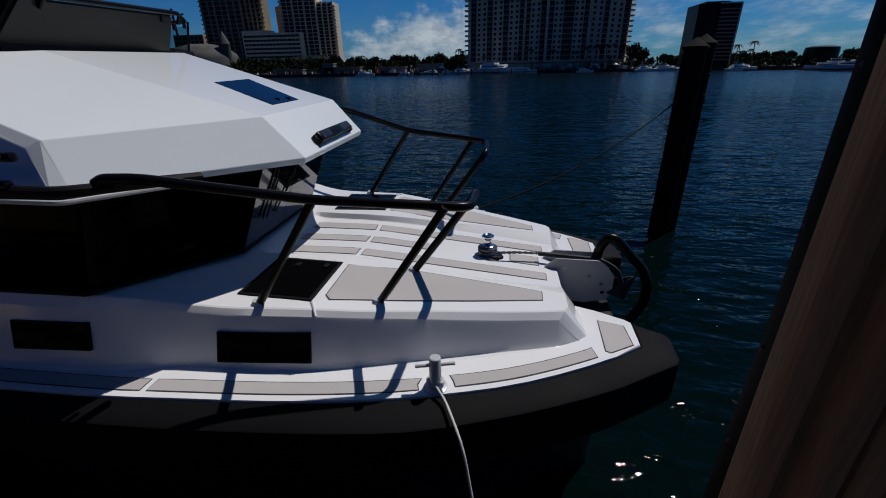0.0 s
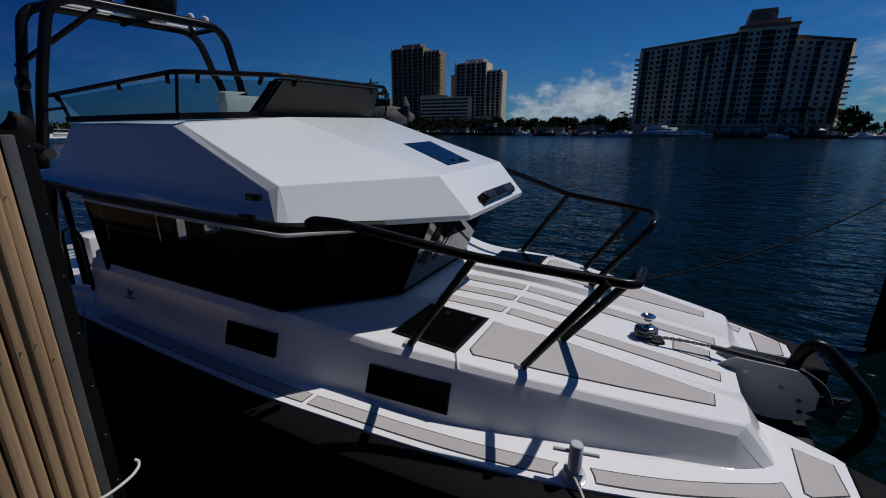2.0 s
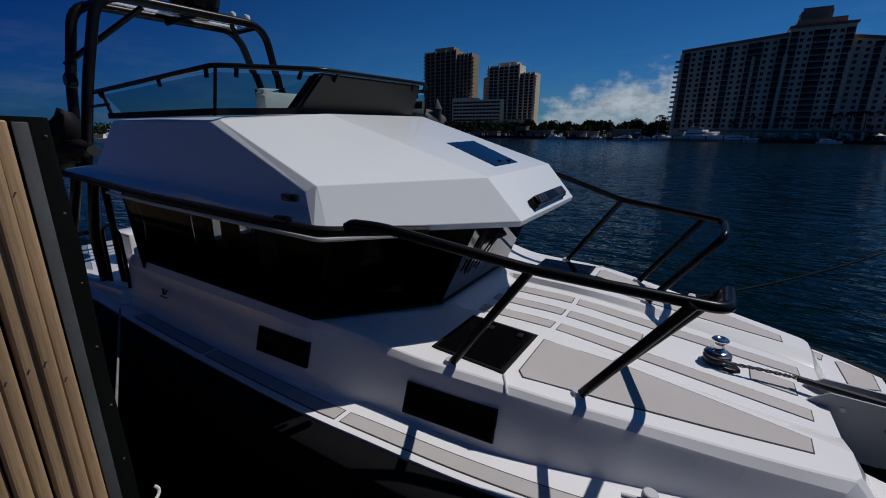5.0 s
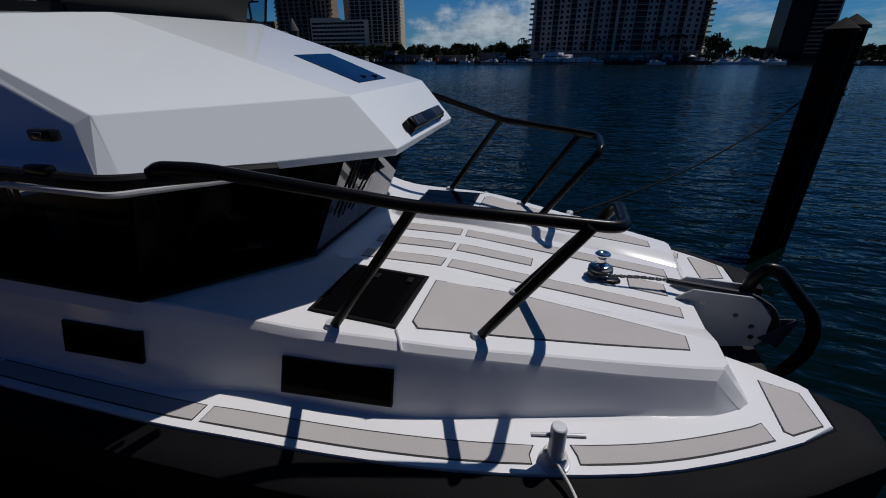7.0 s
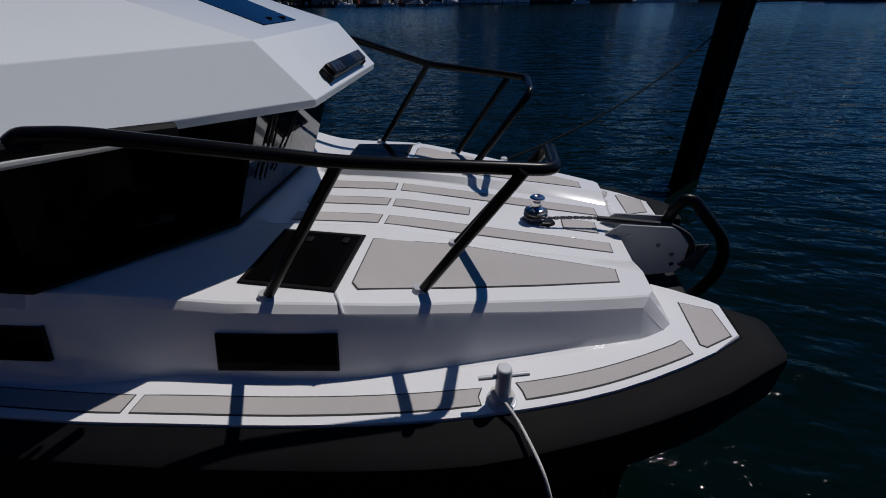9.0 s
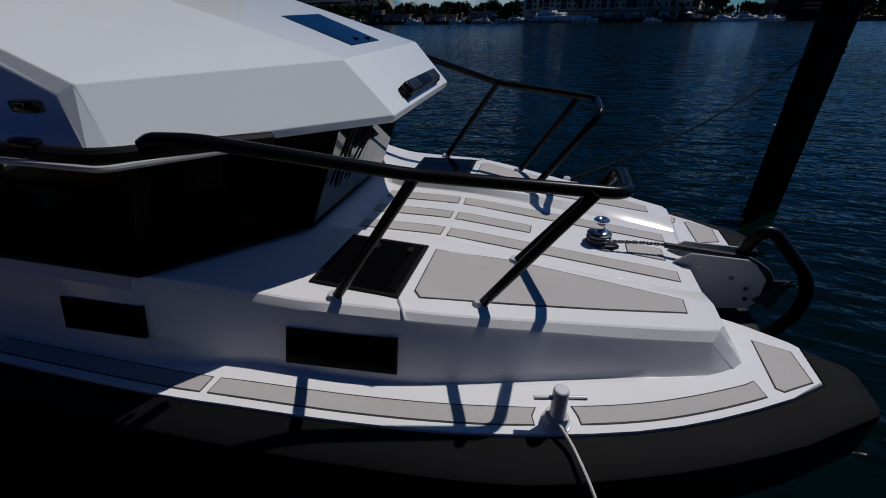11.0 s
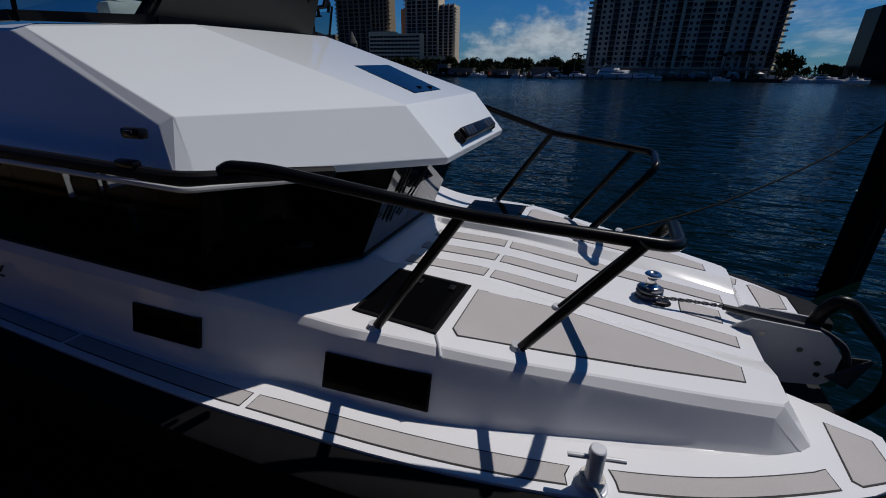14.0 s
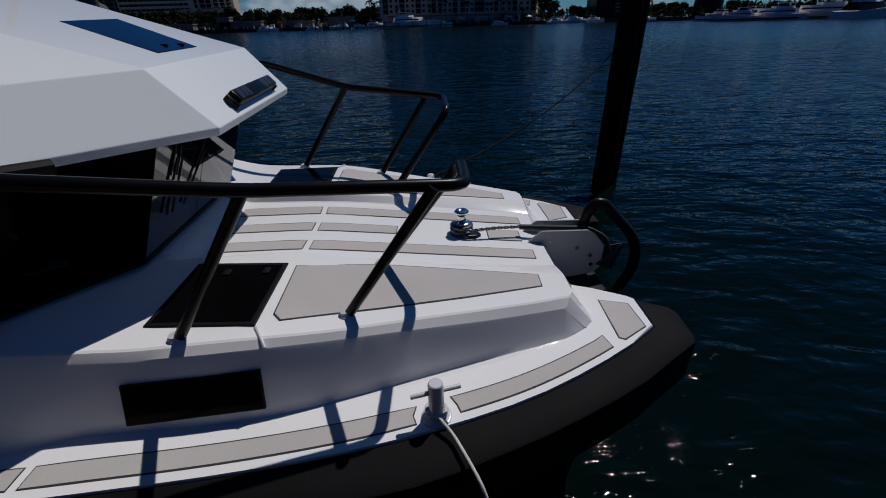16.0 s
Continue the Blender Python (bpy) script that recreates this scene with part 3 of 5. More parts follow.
def on_wing(x, y):
    return wing_z(x, y)


def on_lane(x, y):
    return lane_z(x)


def strip(x0, x1, y0, y1, n=7, skew=0.0):
    xs = np.linspace(x0, x1, n)
    return [(x, y0) for x in xs] + [(x + skew, y1) for x in xs[::-1]]


for side in (-1, 1):
    wing = [(-0.252, 1.066), (-0.212, 1.112), (0.262, 0.997), (0.73, 0.871), (1.196, 0.733), (1.202, 0.615), (0.743, 0.600), (0.228, 0.586), (-0.248, 0.632)]
    deck_pad("deck_pad", [(x, y * side) for x, y in wing], on_wing, "large grey foam pad on the foredeck")
    for x0, x1 in ((-0.91, -0.303), (-0.251, 1.266)):
        o = [(x, 0.334 * side) for x in np.linspace(x0, x1, 9)] + [(x + 0.006, 0.216 * side) for x in np.linspace(x0, x1, 9)[::-1]]
        deck_pad("deck_strip", o, on_lane, "long grey foam strip on the foredeck")
    # side deck pads follow the edge, cut round beside the bollard
    for x0, x1 in ((-4.0, -2.75), (-2.70, -1.245), (-1.195, 0.430), (0.622, 1.540)):
        xs = np.linspace(x0, x1, 14)
        o = [(x, (edge_y(x) - 0.053) * side) for x in xs]
        inn = [(x, (edge_y(x) - 0.149) * side) for x in xs[::-1]]
        if x0 > 0:
            o[0], inn[-1], inn[0] = (0.648, o[0][1] + 0.006 * -side), (0.606, inn[-1][1]), (x1 - 0.02, inn[0][1])
            inn.append((0.636, (edge_y(0.63) - 0.100) * side))
        elif x1 > 0:
            o.append((0.414, (edge_y(0.42) - 0.100) * side))
        deck_pad("side_pad", o + inn, flat, "grey foam pad along the side deck")
    deck_pad("bow_pad", [(x, y * side) for x, y in ((1.632, 0.606), (1.80, 0.66), (1.805, 0.885), (1.64, 0.985), (1.612, 0.97))], flat, "grey foam pad on the bow tip")
deck_pad("deck_strip", strip(-0.91, -0.300, -0.054, 0.060, skew=0.004), on_lane, "grey foam strip on the centreline")
deck_pad("deck_strip", strip(-0.252, 0.300, -0.056, 0.058, skew=0.002), on_lane, "short grey foam strip on the centreline")
deck_pad("deck_strip", strip(0.985, 1.225, -0.08, 0.08), on_lane, "small grey foam pad under the chain")

# ---- foredeck hatches ----
HATCH = [(-0.857, 1.127), (-0.321, 1.157), (-0.303, 0.608), (-0.836, 0.575)]
for side in (-1, 1):
    frame_h = bpart("deck_hatch", prism([(x, y * side) for x, y in HATCH], -0.004, 0.010, on_wing, bevel=0.004), M_TRIM, "black square deck hatch, closed", smooth=False)
    inner = [(-0.831, 1.104), (-0.346, 1.131), (-0.328, 0.633), (-0.812, 0.603)]
    p_ = bpart("hatch_pane", prism([(x, y * side) for x, y in inner], 0.006, 0.013, on_wing, bevel=0.002), M_BLACKGL, parent=frame_h, smooth=False)
    p_.matrix_parent_inverse = Matrix()
    for hx in (-0.62, -0.40):
        h_ = bpart("hatch_handle", box((hx - 0.02, 0.70 * side - 0.03, wing_z(hx, 0.7) + 0.012), (hx + 0.02, 0.70 * side + 0.03, wing_z(hx, 0.7) + 0.022), 0.004), M_TRIM, parent=frame_h)
        h_.matrix_parent_inverse = Matrix()
    # drain groove lip forward of the hatch
    bpart("drain_lip", tube([(-0.314, 1.165 * side, wing_z(-0.31, 1.165) + 0.002), (-0.272, 1.232 * side, wing_z(-0.27, 1.232) + 0.001), (-0.246, 1.272 * side, wing_z(-0.25, 1.27) - 0.030)], 0.008, 8), M_GREY)


# ---- windows in the cabin side ----
def wall_y(x, z):
    """Half breadth of the cabin side at a height."""
    top, foot = shoulder_z(x) - drop(x) - 0.006, wall_foot(x)
    t = (z - (DECK + 0.045)) / (top - DECK - 0.045)
    return foot + (smooth_curve(CHAMFER, x) + 0.003 - foot) * t


def side_pane(corners, side, proud, inset=0.0):
    mx, mz = sum(x for x, _ in corners) / 4, sum(z for _, z in corners) / 4
    pts = [(x - math.copysign(inset, x - mx), z - math.copysign(inset, z - mz)) for x, z in corners]
    out = [Vector((x, (wall_y(x, z) + proud) * side, z)) for x, z in pts]
    return out if side < 0 else out[::-1]


SIDE_WINDOWS = (((-0.897, 1.477), (-0.277, 1.488), (-0.277, 1.684), (-0.889, 1.674)), ((-2.218, 1.571), (-1.665, 1.586), (-1.654, 1.772), (-2.195, 1.767)))
for side in (-1, 1):
    for corners in SIDE_WINDOWS:
        fr = bpart("side_window", panel(side_pane(corners, side, 0.014), 0.03), M_TRIM, "narrow dark window in the hull side", smooth=False)
        pn = bpart("pane", panel(side_pane(corners, side, 0.017, 0.010), 0.006), M_BLACKGL, parent=fr, smooth=False)
        pn.matrix_parent_inverse = Matrix()

# ---- glasshouse ----
GB = [(-4.10, -1.44, 1.945), (-1.62, -1.445, 1.955), (-1.11, -0.61, 1.895), (-1.11, 0.61, 1.895), (-1.62, 1.445, 1.955), (-4.10, 1.44, 1.945)]
GT = [(-4.02, -1.55, 2.66), (-1.30, -1.55, 2.645), (-0.80, -0.60, 2.60), (-0.80, 0.60, 2.60), (-1.30, 1.55, 2.645), (-4.02, 1.55, 2.66)]


def lerp3(a, b, t):
    return tuple(p + (q - p) * t for p, q in zip(a, b))


def glass_side(i, t0, t1):
    return [lerp3(GB[i], GB[i + 1], t0), lerp3(GB[i], GB[i + 1], t1), lerp3(GT[i], GT[i + 1], t1), lerp3(GT[i], GT[i + 1], t0)]


for i, cuts in ((0, (0.0, 0.42, 0.72, 1.0)), (1, (0.0, 1.0)), (2, (0.0, 0.5, 1.0)), (3, (0.0, 1.0)), (4, (0.0, 0.28, 0.58, 1.0))):
    for t0, t1 in zip(cuts, cuts[1:]):
        g = bpart("cabin_window", panel(glass_side(i, t0, t1), 0.012, 0.006), M_FRONTGL if i == 2 else M_GLASS, "smoked cabin window", smooth=False)
        g.visible_shadow = False
for i in range(6):
    bpart("window_pillar", tube([lerp3(GB[i], (-2.4, 0, GB[i][2]), 0.02), lerp3(GT[i], (-2.4, 0, GT[i][2]), 0.02)], 0.014, 8), M_TRIM)
bpart("window_pillar", tube([lerp3(lerp3(GB[2], GB[3], 0.5), (-2.4, 0, GB[2][2]), 0.03), lerp3(lerp3(GT[2], GT[3], 0.5), (-2.4, 0, GT[2][2]), 0.03)], 0.016, 8), M_TRIM)
for i, t in ((0, 0.42), (0, 0.72), (4, 0.28), (4, 0.58)):
    bpart("window_pillar", tube([lerp3(lerp3(GB[i], GB[i + 1], t), (-2.4, 0, GB[i][2]), 0.03), lerp3(lerp3(GT[i], GT[i + 1], t), (-2.4, 0, GT[i][2]), 0.03)], 0.012, 8), M_TRIM)
for i in range(5):
    bpart("window_seal", tube([lerp3(GB[i], GB[i], 0), GB[i + 1]], 0.014, 8), M_TRIM)
for y0, y1, z0 in ((-1.44, -0.75, 1.45), (0.95, 1.44, 1.45), (-0.75, 0.95, 2.45)):
    bpart("aft_bulkhead", panel([(-4.06, y0, z0), (-4.06, y1, z0), (-4.03, y1 * (1.07 if abs(y1) > 1 else 1), 2.66), (-4.03, y0 * (1.07 if abs(y0) > 1 else 1), 2.66)], 0.04), M_DARKIN, smooth=False)

# ---- roof shell ----
RA, RB, RC, RN = (-1.41, 1.526, 2.895), (-1.27, 1.595, 2.666), (-0.728, 0.64, 2.915), (-0.475, 0.617, 2.637)
R1, R2 = (-2.56, 1.385, 3.28), (-2.18, 0.68, 3.345)
T1, A2, B2 = (-2.62, 1.416, 3.260), (-1.47, 1.559, 2.861), (-1.328, 1.645, 2.664)
BT, BB, OT = (-4.25, 1.424, 3.278), (-4.40, 1.565, 2.885), (-5.15, 1.596, 2.80)
LOW, OLOW = (-1.328, 1.656, 2.632), (-5.15, 1.616, 2.745)
NL, BL = (-0.485, 0.612, 2.597), (-1.275, 1.592, 2.63)
TOPA, TOPF = (-4.25, 1.30, 3.30), (-2.62, 1.30, 3.305)


def shell():
    """White roof shell: facets named by their corners, both sides."""
    bm = bmesh.new()
    def f(*pts):
        bm.faces.new([bm.verts.new(p) for p in pts])
    def m(p):
        return (p[0], -p[1], p[2])
    for s in (lambda p: p, m):
        f(s(RA), s(RC), s(R2), s(R1))
        f(s(RA), s(RB), s(RN), s(RC))
        f(s(R1), s(T1), s(A2), s(RA))
        f(s(RA), s(A2), s(B2), s(RB))
        f(s(T1), s(BT), s(BB), s(OT), s(OLOW), s(LOW), s(B2), s(A2))
        f(s(RB), s(BL), s(NL), s(RN))
        f(s(RB), s(B2), s(LOW), s(BL))
        f(s(R1), s(R2), s(TOPF))
        f(s(R1), s(TOPF), s(TOPA), s(BT), s(T1))
    # facets that span the boat from side to side
    for a, b in ((LOW, OLOW), (BL, LOW), (NL, BL), (BB, BT), (BT, TOPA), (OT, BB), (OLOW, OT), (TOPF, TOPA), (R2, TOPF), (RC, R2), (RN, RC), (NL, RN)):
        f(a, b, m(b), m(a))
    bmesh.ops.remove_doubles(bm, verts=bm.verts, dist=1e-4)
    bmesh.ops.recalc_face_normals(bm, faces=bm.faces)
    sharp = [e for e in bm.edges if len(e.link_faces) == 2 and e.calc_face_angle(0.0) > 0.12]
    bmesh.ops.bevel(bm, geom=sharp, offset=0.005, segments=2, profile=0.5, affect="EDGES", clamp_overlap=True)
    return bm


bpart("cabin_roof", shell(), M_ROOF, "white faceted cabin roof", smooth=False)

# black rubbing strip round the roof edge, and the pale lip below it
both("roof_trim", lambda: tube([(-5.2, -1.64, 2.765), (-3.2, -1.698, 2.705), (-1.215, -1.70, 2.676), (-0.95, -1.36, 2.654), (-0.84, -1.20, 2.638)], 0.030, 10, 0.10), M_TRIM)
both("soffit_lip", lambda: tube([(-4.1, -1.635, 2.645), (-3.2, -1.66, 2.630), (-1.265, -1.662, 2.613), (-0.98, -1.28, 2.603)], 0.014, 8, 0.05), M_GREY)

# roof hatch
def on_roof(x, y):
    # plane through the two front corners and the ridge
    t = (x - RC[0]) / (R2[0] - RC[0])
    return RC[2] + (R2[2] - RC[2]) * t


rh = bpart("roof_hatch", prism([(-0.85, -0.262), (-0.85, 0.20), (-1.38, 0.385), (-1.385, -0.125)], 0.0, 0.014, on_roof, bevel=0.004), M_BLUEGL, "dark blue tinted roof hatch", smooth=False)
for hx, hy in ((-0.93, -0.05), (-0.91, 0.10)):
    hh = bpart("hinge", box((hx - 0.03, hy - 0.012, on_roof(hx, 0) + 0.008), (hx + 0.03, hy + 0.012, on_roof(hx, 0) + 0.022), 0.003), M_TRIM, parent=rh)
    hh.matrix_parent_inverse = Matrix()

# ---- light bar on the brow ----
bar_c = Vector((-0.515, 0.030, 2.715))
bar_turn = Matrix.Translation(bar_c) @ Matrix.Rotation(radians(-42), 4, "Y")
bar_ob = bpart("light_bar", box((-0.03, -0.335, -0.04), (0.045, 0.335, 0.04), 0.012, bar_turn), M_BLACK, "long black light bar on brackets")
for k in range(10):
    y = -0.2835 + k * 0.063
    ln = bpart("lamp_lens", box((0.040, y - 0.0306, -0.03), (0.049, y + 0.0306, 0.03), 0.0012, bar_turn), M_LENS, parent=bar_ob)
    ln.matrix_parent_inverse = Matrix()
for y in (-0.345, 0.345):
    br = bpart("bracket", box((-0.05, y - 0.015, -0.05), (0.02, y + 0.015, 0.035), 0.004, bar_turn), M_BLACK, parent=bar_ob)
    br.matrix_parent_inverse = Matrix()
    kn = bpart("knob", lathe([(0.018, -0.025), (0.018, 0.025)], bar_turn @ Vector((0, y, 0)), 12, "Y"), M_BLACK, parent=bar_ob)
    kn.matrix_parent_inverse = Matrix()

# ---- bow rails ----
def rail_half():
    bm = bmesh.new()
    hook = [(-1.13, -1.575, 2.690), (-1.09, -1.568, 2.713), (-0.93, -1.53, 2.708), (-0.156, -1.245, 2.530), (0.704, -1.075, 2.455), (0.718, -0.66, 2.432), (0.238, -0.576, 1.765)]
    add_tube(bm, hook, 0.0285, 14, 0.09)
    return bm


for side in (1, -1):
    bm = rail_half()
    for v in bm.verts:
        v.co.y *= side
    bpart("bow_rail", bm, M_BLACK, "black tubular bow rail", angle=1.0)
both("rail_post", lambda: tube([(-0.655, -1.216, 1.80), (-0.165, -1.248, 2.528)], 0.026, 14), M_BLACK, angle=1.0)
both("rail_post", lambda: tube([(0.096, -1.054, 1.76), (0.565, -1.138, 2.470)], 0.026, 14), M_BLACK, angle=1.0)
for fx, fy in ((-0.655, 1.216), (0.096, 1.054), (0.238, 0.576)):
    both("rail_foot", lambda: lathe([(0.040, 0.0), (0.040, 0.012), (0.033, 0.022), (0.031, 0.03)], (fx, -fy, wing_z(fx, fy) - 0.006), 16), M_GREY)

# ---- bollards ----
def bollard(side, tall=0.205):
    x, y = 0.53 + 0.04 * (side > 0), 1.432 * side
    b0 = bpart("bollard", lathe([(0.062, 0.0), (0.062, 0.012), (0.045, 0.022), (0.040, 0.05), (0.036, 0.06), (0.036, tall), (0.033, tall + 0.011), (0.028, tall + 0.015)], (x, y, DECK), 24), M_GREY, "grey aluminium mooring bollard with cross pin")
    a = Vector((x, y, DECK + tall - 0.04))
    d = Vector((0.115, 0.022 * -side, 0.004))
    pin = bpart("cross_pin", tube([a - d, a + d], 0.011, 10), M_GREY, parent=b0)
    pin.matrix_parent_inverse = Matrix()
    pl = bpart("base_plate", lathe([(0.072, 0.0), (0.072, 0.006), (0.066, 0.010)], (x, y, DECK), 24), M_GREY, parent=b0)
    pl.matrix_parent_inverse = Matrix()


bollard(-1)
bollard(1, 0.155)

# ---- windlass, chain and anchor ----
wz = lane_z(0.80)
windlass = bpart("windlass", lathe([(0.090, 0.0), (0.092, 0.012), (0.086, 0.020), (0.076, 0.025), (0.070, 0.040)], (0.785, 0.0, wz), 28), M_GYPSY, "windlass with chrome capstan and dark gypsy")
for nm, prof, z, m_ in (("gypsy", [(0.064, 0.0), (0.084, 0.006), (0.087, 0.012), (0.069, 0.020), (0.068, 0.028), (0.086, 0.036), (0.083, 0.043), (0.060, 0.048)], 0.038, M_GYPSY), ("collar", [(0.060, 0.0), (0.062, 0.012), (0.052, 0.018)], 0.084, M_CHROME), ("capstan", [(0.048, 0.0), (0.040, 0.010), (0.034, 0.030), (0.035, 0.050), (0.044, 0.066), (0.053, 0.074), (0.054, 0.082), (0.046, 0.090), (0.026, 0.093), (0.014, 0.086)], 0.100, M_CHROME)):
    c_ = bpart(nm, lathe(prof, (0.785, 0.0, wz + z), 28), m_, parent=windlass)
    c_.matrix_parent_inverse = Matrix()
c_ = bpart("chain_stripper", prism([(0.80, -0.085), (0.885, -0.078), (0.925, -0.04), (0.91, 0.01), (0.82, 0.04)], 0.0, 0.026, lambda x, y: lane_z(x), bevel=0.006), M_BLACK, parent=windlass)
c_.matrix_parent_inverse = Matrix()
chain_line = [Vector((0.83, -0.085, wz + 0.060)), Vector((1.03, -0.04, lane_z(1.03) + 0.078)), Vector((1.24, 0.0, 1.708))]
chain = thing("anchor_chain", "short run of galvanised anchor chain on the foredeck", "chain", at=(1.1, 0, lane_z(1.1)))


def link_mesh():
    bm = bmesh.new()
    pts = [(0.014 * math.cos(a) + (0.008 if math.cos(a) > 0 else -0.008), 0.010 * math.sin(a), 0) for a in np.linspace(0, 2 * math.pi, 13)]
    add_tube(bm, pts, 0.0042, 6, caps=False)
    bmesh.ops.remove_doubles(bm, verts=bm.verts, dist=1e-4)
    me = bpy.data.meshes.new("chain_link")
    bm.to_mesh(me)
    bm.free()
    me.materials.append(M_GYPSY)
    me.polygons.foreach_set("use_smooth", [True] * len(me.polygons))
    return me


link_me = link_mesh()
n_links = 18
for k in range(n_links):
    t = k / (n_links - 1) * 2
    i = min(1, int(t))
    p = chain_line[i].lerp(chain_line[i + 1], t - i)
    d = (chain_line[i + 1] - chain_line[i]).normalized()
    ob = new("chain_link", link_me)
    ob.parent = chain
    ob.matrix_parent_inverse = chain.matrix_basis.inverted()
    ob.matrix_basis = Matrix.Translation(p) @ d.to_track_quat("X", "Z").to_matrix().to_4x4() @ Matrix.Rotation(radians(45 + 90 * (k % 2)), 4, "X")

PLATE = [(1.273, 1.630), (1.367, 1.707), (1.712, 1.700), (1.768, 1.668), (1.852, 1.566), (1.853, 1.388), (1.808, 1.338), (1.62, 1.298), (1.44, 1.33), (1.40, 1.47)]
roller = bpart("bow_roller", tube([(1.80, -0.085, 1.50), (1.80, 0.085, 1.50)], 0.045, 16), M_BLACK, "bow roller between two light grey side plates")
for y in (-0.092, 0.09):
    bm = bmesh.new()
    a = [bm.verts.new((x, y - 0.007, z)) for x, z in PLATE]
    b = [bm.verts.new((x, y + 0.007, z)) for x, z in PLATE]
    bm.faces.new(a)
    bm.faces.new(b[::-1])
    for k in range(len(PLATE)):
        bm.faces.new((a[k], b[k], b[(k + 1) % len(PLATE)], a[(k + 1) % len(PLATE)]))
    pl = bpart("side_plate", bm, M_PLATE, "light grey side plate with bolt holes", parent=roller, smooth=False)
    pl.matrix_parent_inverse = Matrix()
    for hx, hz in ((1.440, 1.620), (1.648, 1.556), (1.757, 1.486), (1.774, 1.408)):
        ho = bpart("bolt_head", lathe([(0.017, -0.010), (0.017, 0.010), (0.009, 0.0125)], (hx, y, hz), 12, "Y"), M_GYPSY, parent=roller)
        ho.matrix_parent_inverse = Matrix()
bpart("roller_channel", box((1.24, -0.085, 1.548), (1.80, 0.083, 1.563), 0.003), M_GREY)
anchor = bpart("anchor", tube([(1.225, 0.0, 1.705), (1.75, 0, 1.668), (1.90, 0, 1.58), (1.98, 0, 1.38)], 0.021, 8, 0.06), M_ANCHOR, "dark galvanised plough anchor in the bow roller")
fl = bpart("fluke", panel([(1.80, -0.12, 1.42), (2.04, 0.0, 1.52), (1.98, 0.0, 1.30)], 0.02), M_ANCHOR, parent=anchor, smooth=False)
fl.matrix_parent_inverse = Matrix()
fl = bpart("fluke", panel([(1.80, 0.12, 1.42), (1.98, 0.0, 1.30), (2.04, 0.0, 1.52)], 0.02), M_ANCHOR, parent=anchor, smooth=False)
fl.matrix_parent_inverse = Matrix()
bpart("bow_hoop", tube([(1.69, 0.05, 1.42), (1.735, 0.04, 1.77), (1.79, 0.03, 1.862), (1.855, 0.02, 1.855), (2.11, 0.0, 1.59), (2.17, 0.0, 1.44), (2.165, 0.0, 1.27), (2.08, 0.0, 1.09), (1.85, 0.0, 0.98)], 0.041, 14, 0.06), M_BLACK, "thick black bow bumper hoop", angle=1.0)
bpart("bow_web", box((1.35, -0.3, 0.95), (1.85, 0.3, 1.30), 0.03), M_TRIM)


# ---- flybridge ----
FB = [(-4.40, 1.36, 3.30), (-2.64, 1.36, 3.31), (-2.40, 0.78, 3.34), (-2.40, -0.78, 3.34), (-2.64, -1.36, 3.31), (-4.40, -1.36, 3.30)]
FT = [(-4.74, 1.36, 3.555), (-2.60, 1.36, 3.655), (-2.17, 0.72, 3.675), (-2.17, -0.72, 3.675), (-2.60, -1.36, 3.655), (-4.74, -1.36, 3.555)]
for i in range(5):
    bpart("flybridge_sill", panel([FB[i], FB[i + 1], (*FB[i + 1][:2], FB[i + 1][2] + 0.05), (*FB[i][:2], FB[i][2] + 0.05)], 0.04), M_TRIM, smooth=False)
bpart("flybridge_rail", tube(FT, 0.020, 10, 0.08), M_BLACK, "black flybridge top rail", angle=1.0)
for i, cuts in ((0, (0.12, 0.62, 1.0)), (3, (0.0, 1.0)), (4, (0.0, 0.88))):
    for t0, t1 in zip(cuts, cuts[1:]):
        lo = [lerp3(FB[i], FB[i + 1], t) for t in (t0, t1)]
        hi = [lerp3(FT[i], FT[i + 1], t) for t in (t1, t0)]
        lo = [(p[0], p[1], p[2] + 0.05) for p in lo]
        hi = [(p[0], p[1], p[2] - 0.045) for p in hi]
        bpart("wind_screen", panel(lo + hi, 0.004, 0.002), M_SCREEN, "tinted acrylic flybridge windscreen", smooth=False).visible_shadow = False
for i, ts in ((0, (0.05, 0.5, 0.93)), (1, (0.2, 0.8)), (2, (0.12, 0.88)), (3, (0.2, 0.8)), (4, (0.045, 0.385, 0.95))):
    for t in ts:
        p = lerp3(FT[i], FT[i + 1], t)
        q = lerp3(FB[i], FB[i + 1], t)
        bpart("rail_clip", tube([p, lerp3(p, q, 0.22)], 0.016, 8), M_BLACK)
for y in (-1.36, 1.36):
    bpart("screen_post", tube([(-4.40, y, 3.31), (-4.55, y, 3.56)], 0.016, 8), M_BLACK)
    bpart("screen_post", tube([(-2.66, y, 3.31), (-2.57, y, 3.65)], 0.012, 8), M_BLACK)
    bpart("grab_rail", tube([(-4.9, y, 3.42), (-4.45, y, 3.435)], 0.014, 8), M_BLACK)
# charcoal fairing across the front
def fairing():
    bm = bmesh.new()
    lo = [(-2.50, -0.90, 3.34), (-2.385, -0.84, 3.35), (-2.36, 0.74, 3.35), (-2.46, 0.77, 3.34)]
    hi = [(-2.32, -0.73, 3.655), (-2.205, -0.69, 3.66), (-2.19, 0.69, 3.66), (-2.30, 0.70, 3.655)]
    a, b = [bm.verts.new(p) for p in lo], [bm.verts.new(p) for p in hi]
    bm.faces.new(a[::-1])
    bm.faces.new(b)
    for k in range(4):
        bm.faces.new((a[k], a[(k + 1) % 4], b[(k + 1) % 4], b[k]))
    bmesh.ops.bevel(bm, geom=bm.edges[:], offset=0.02, segments=2, affect="EDGES")
    return bm


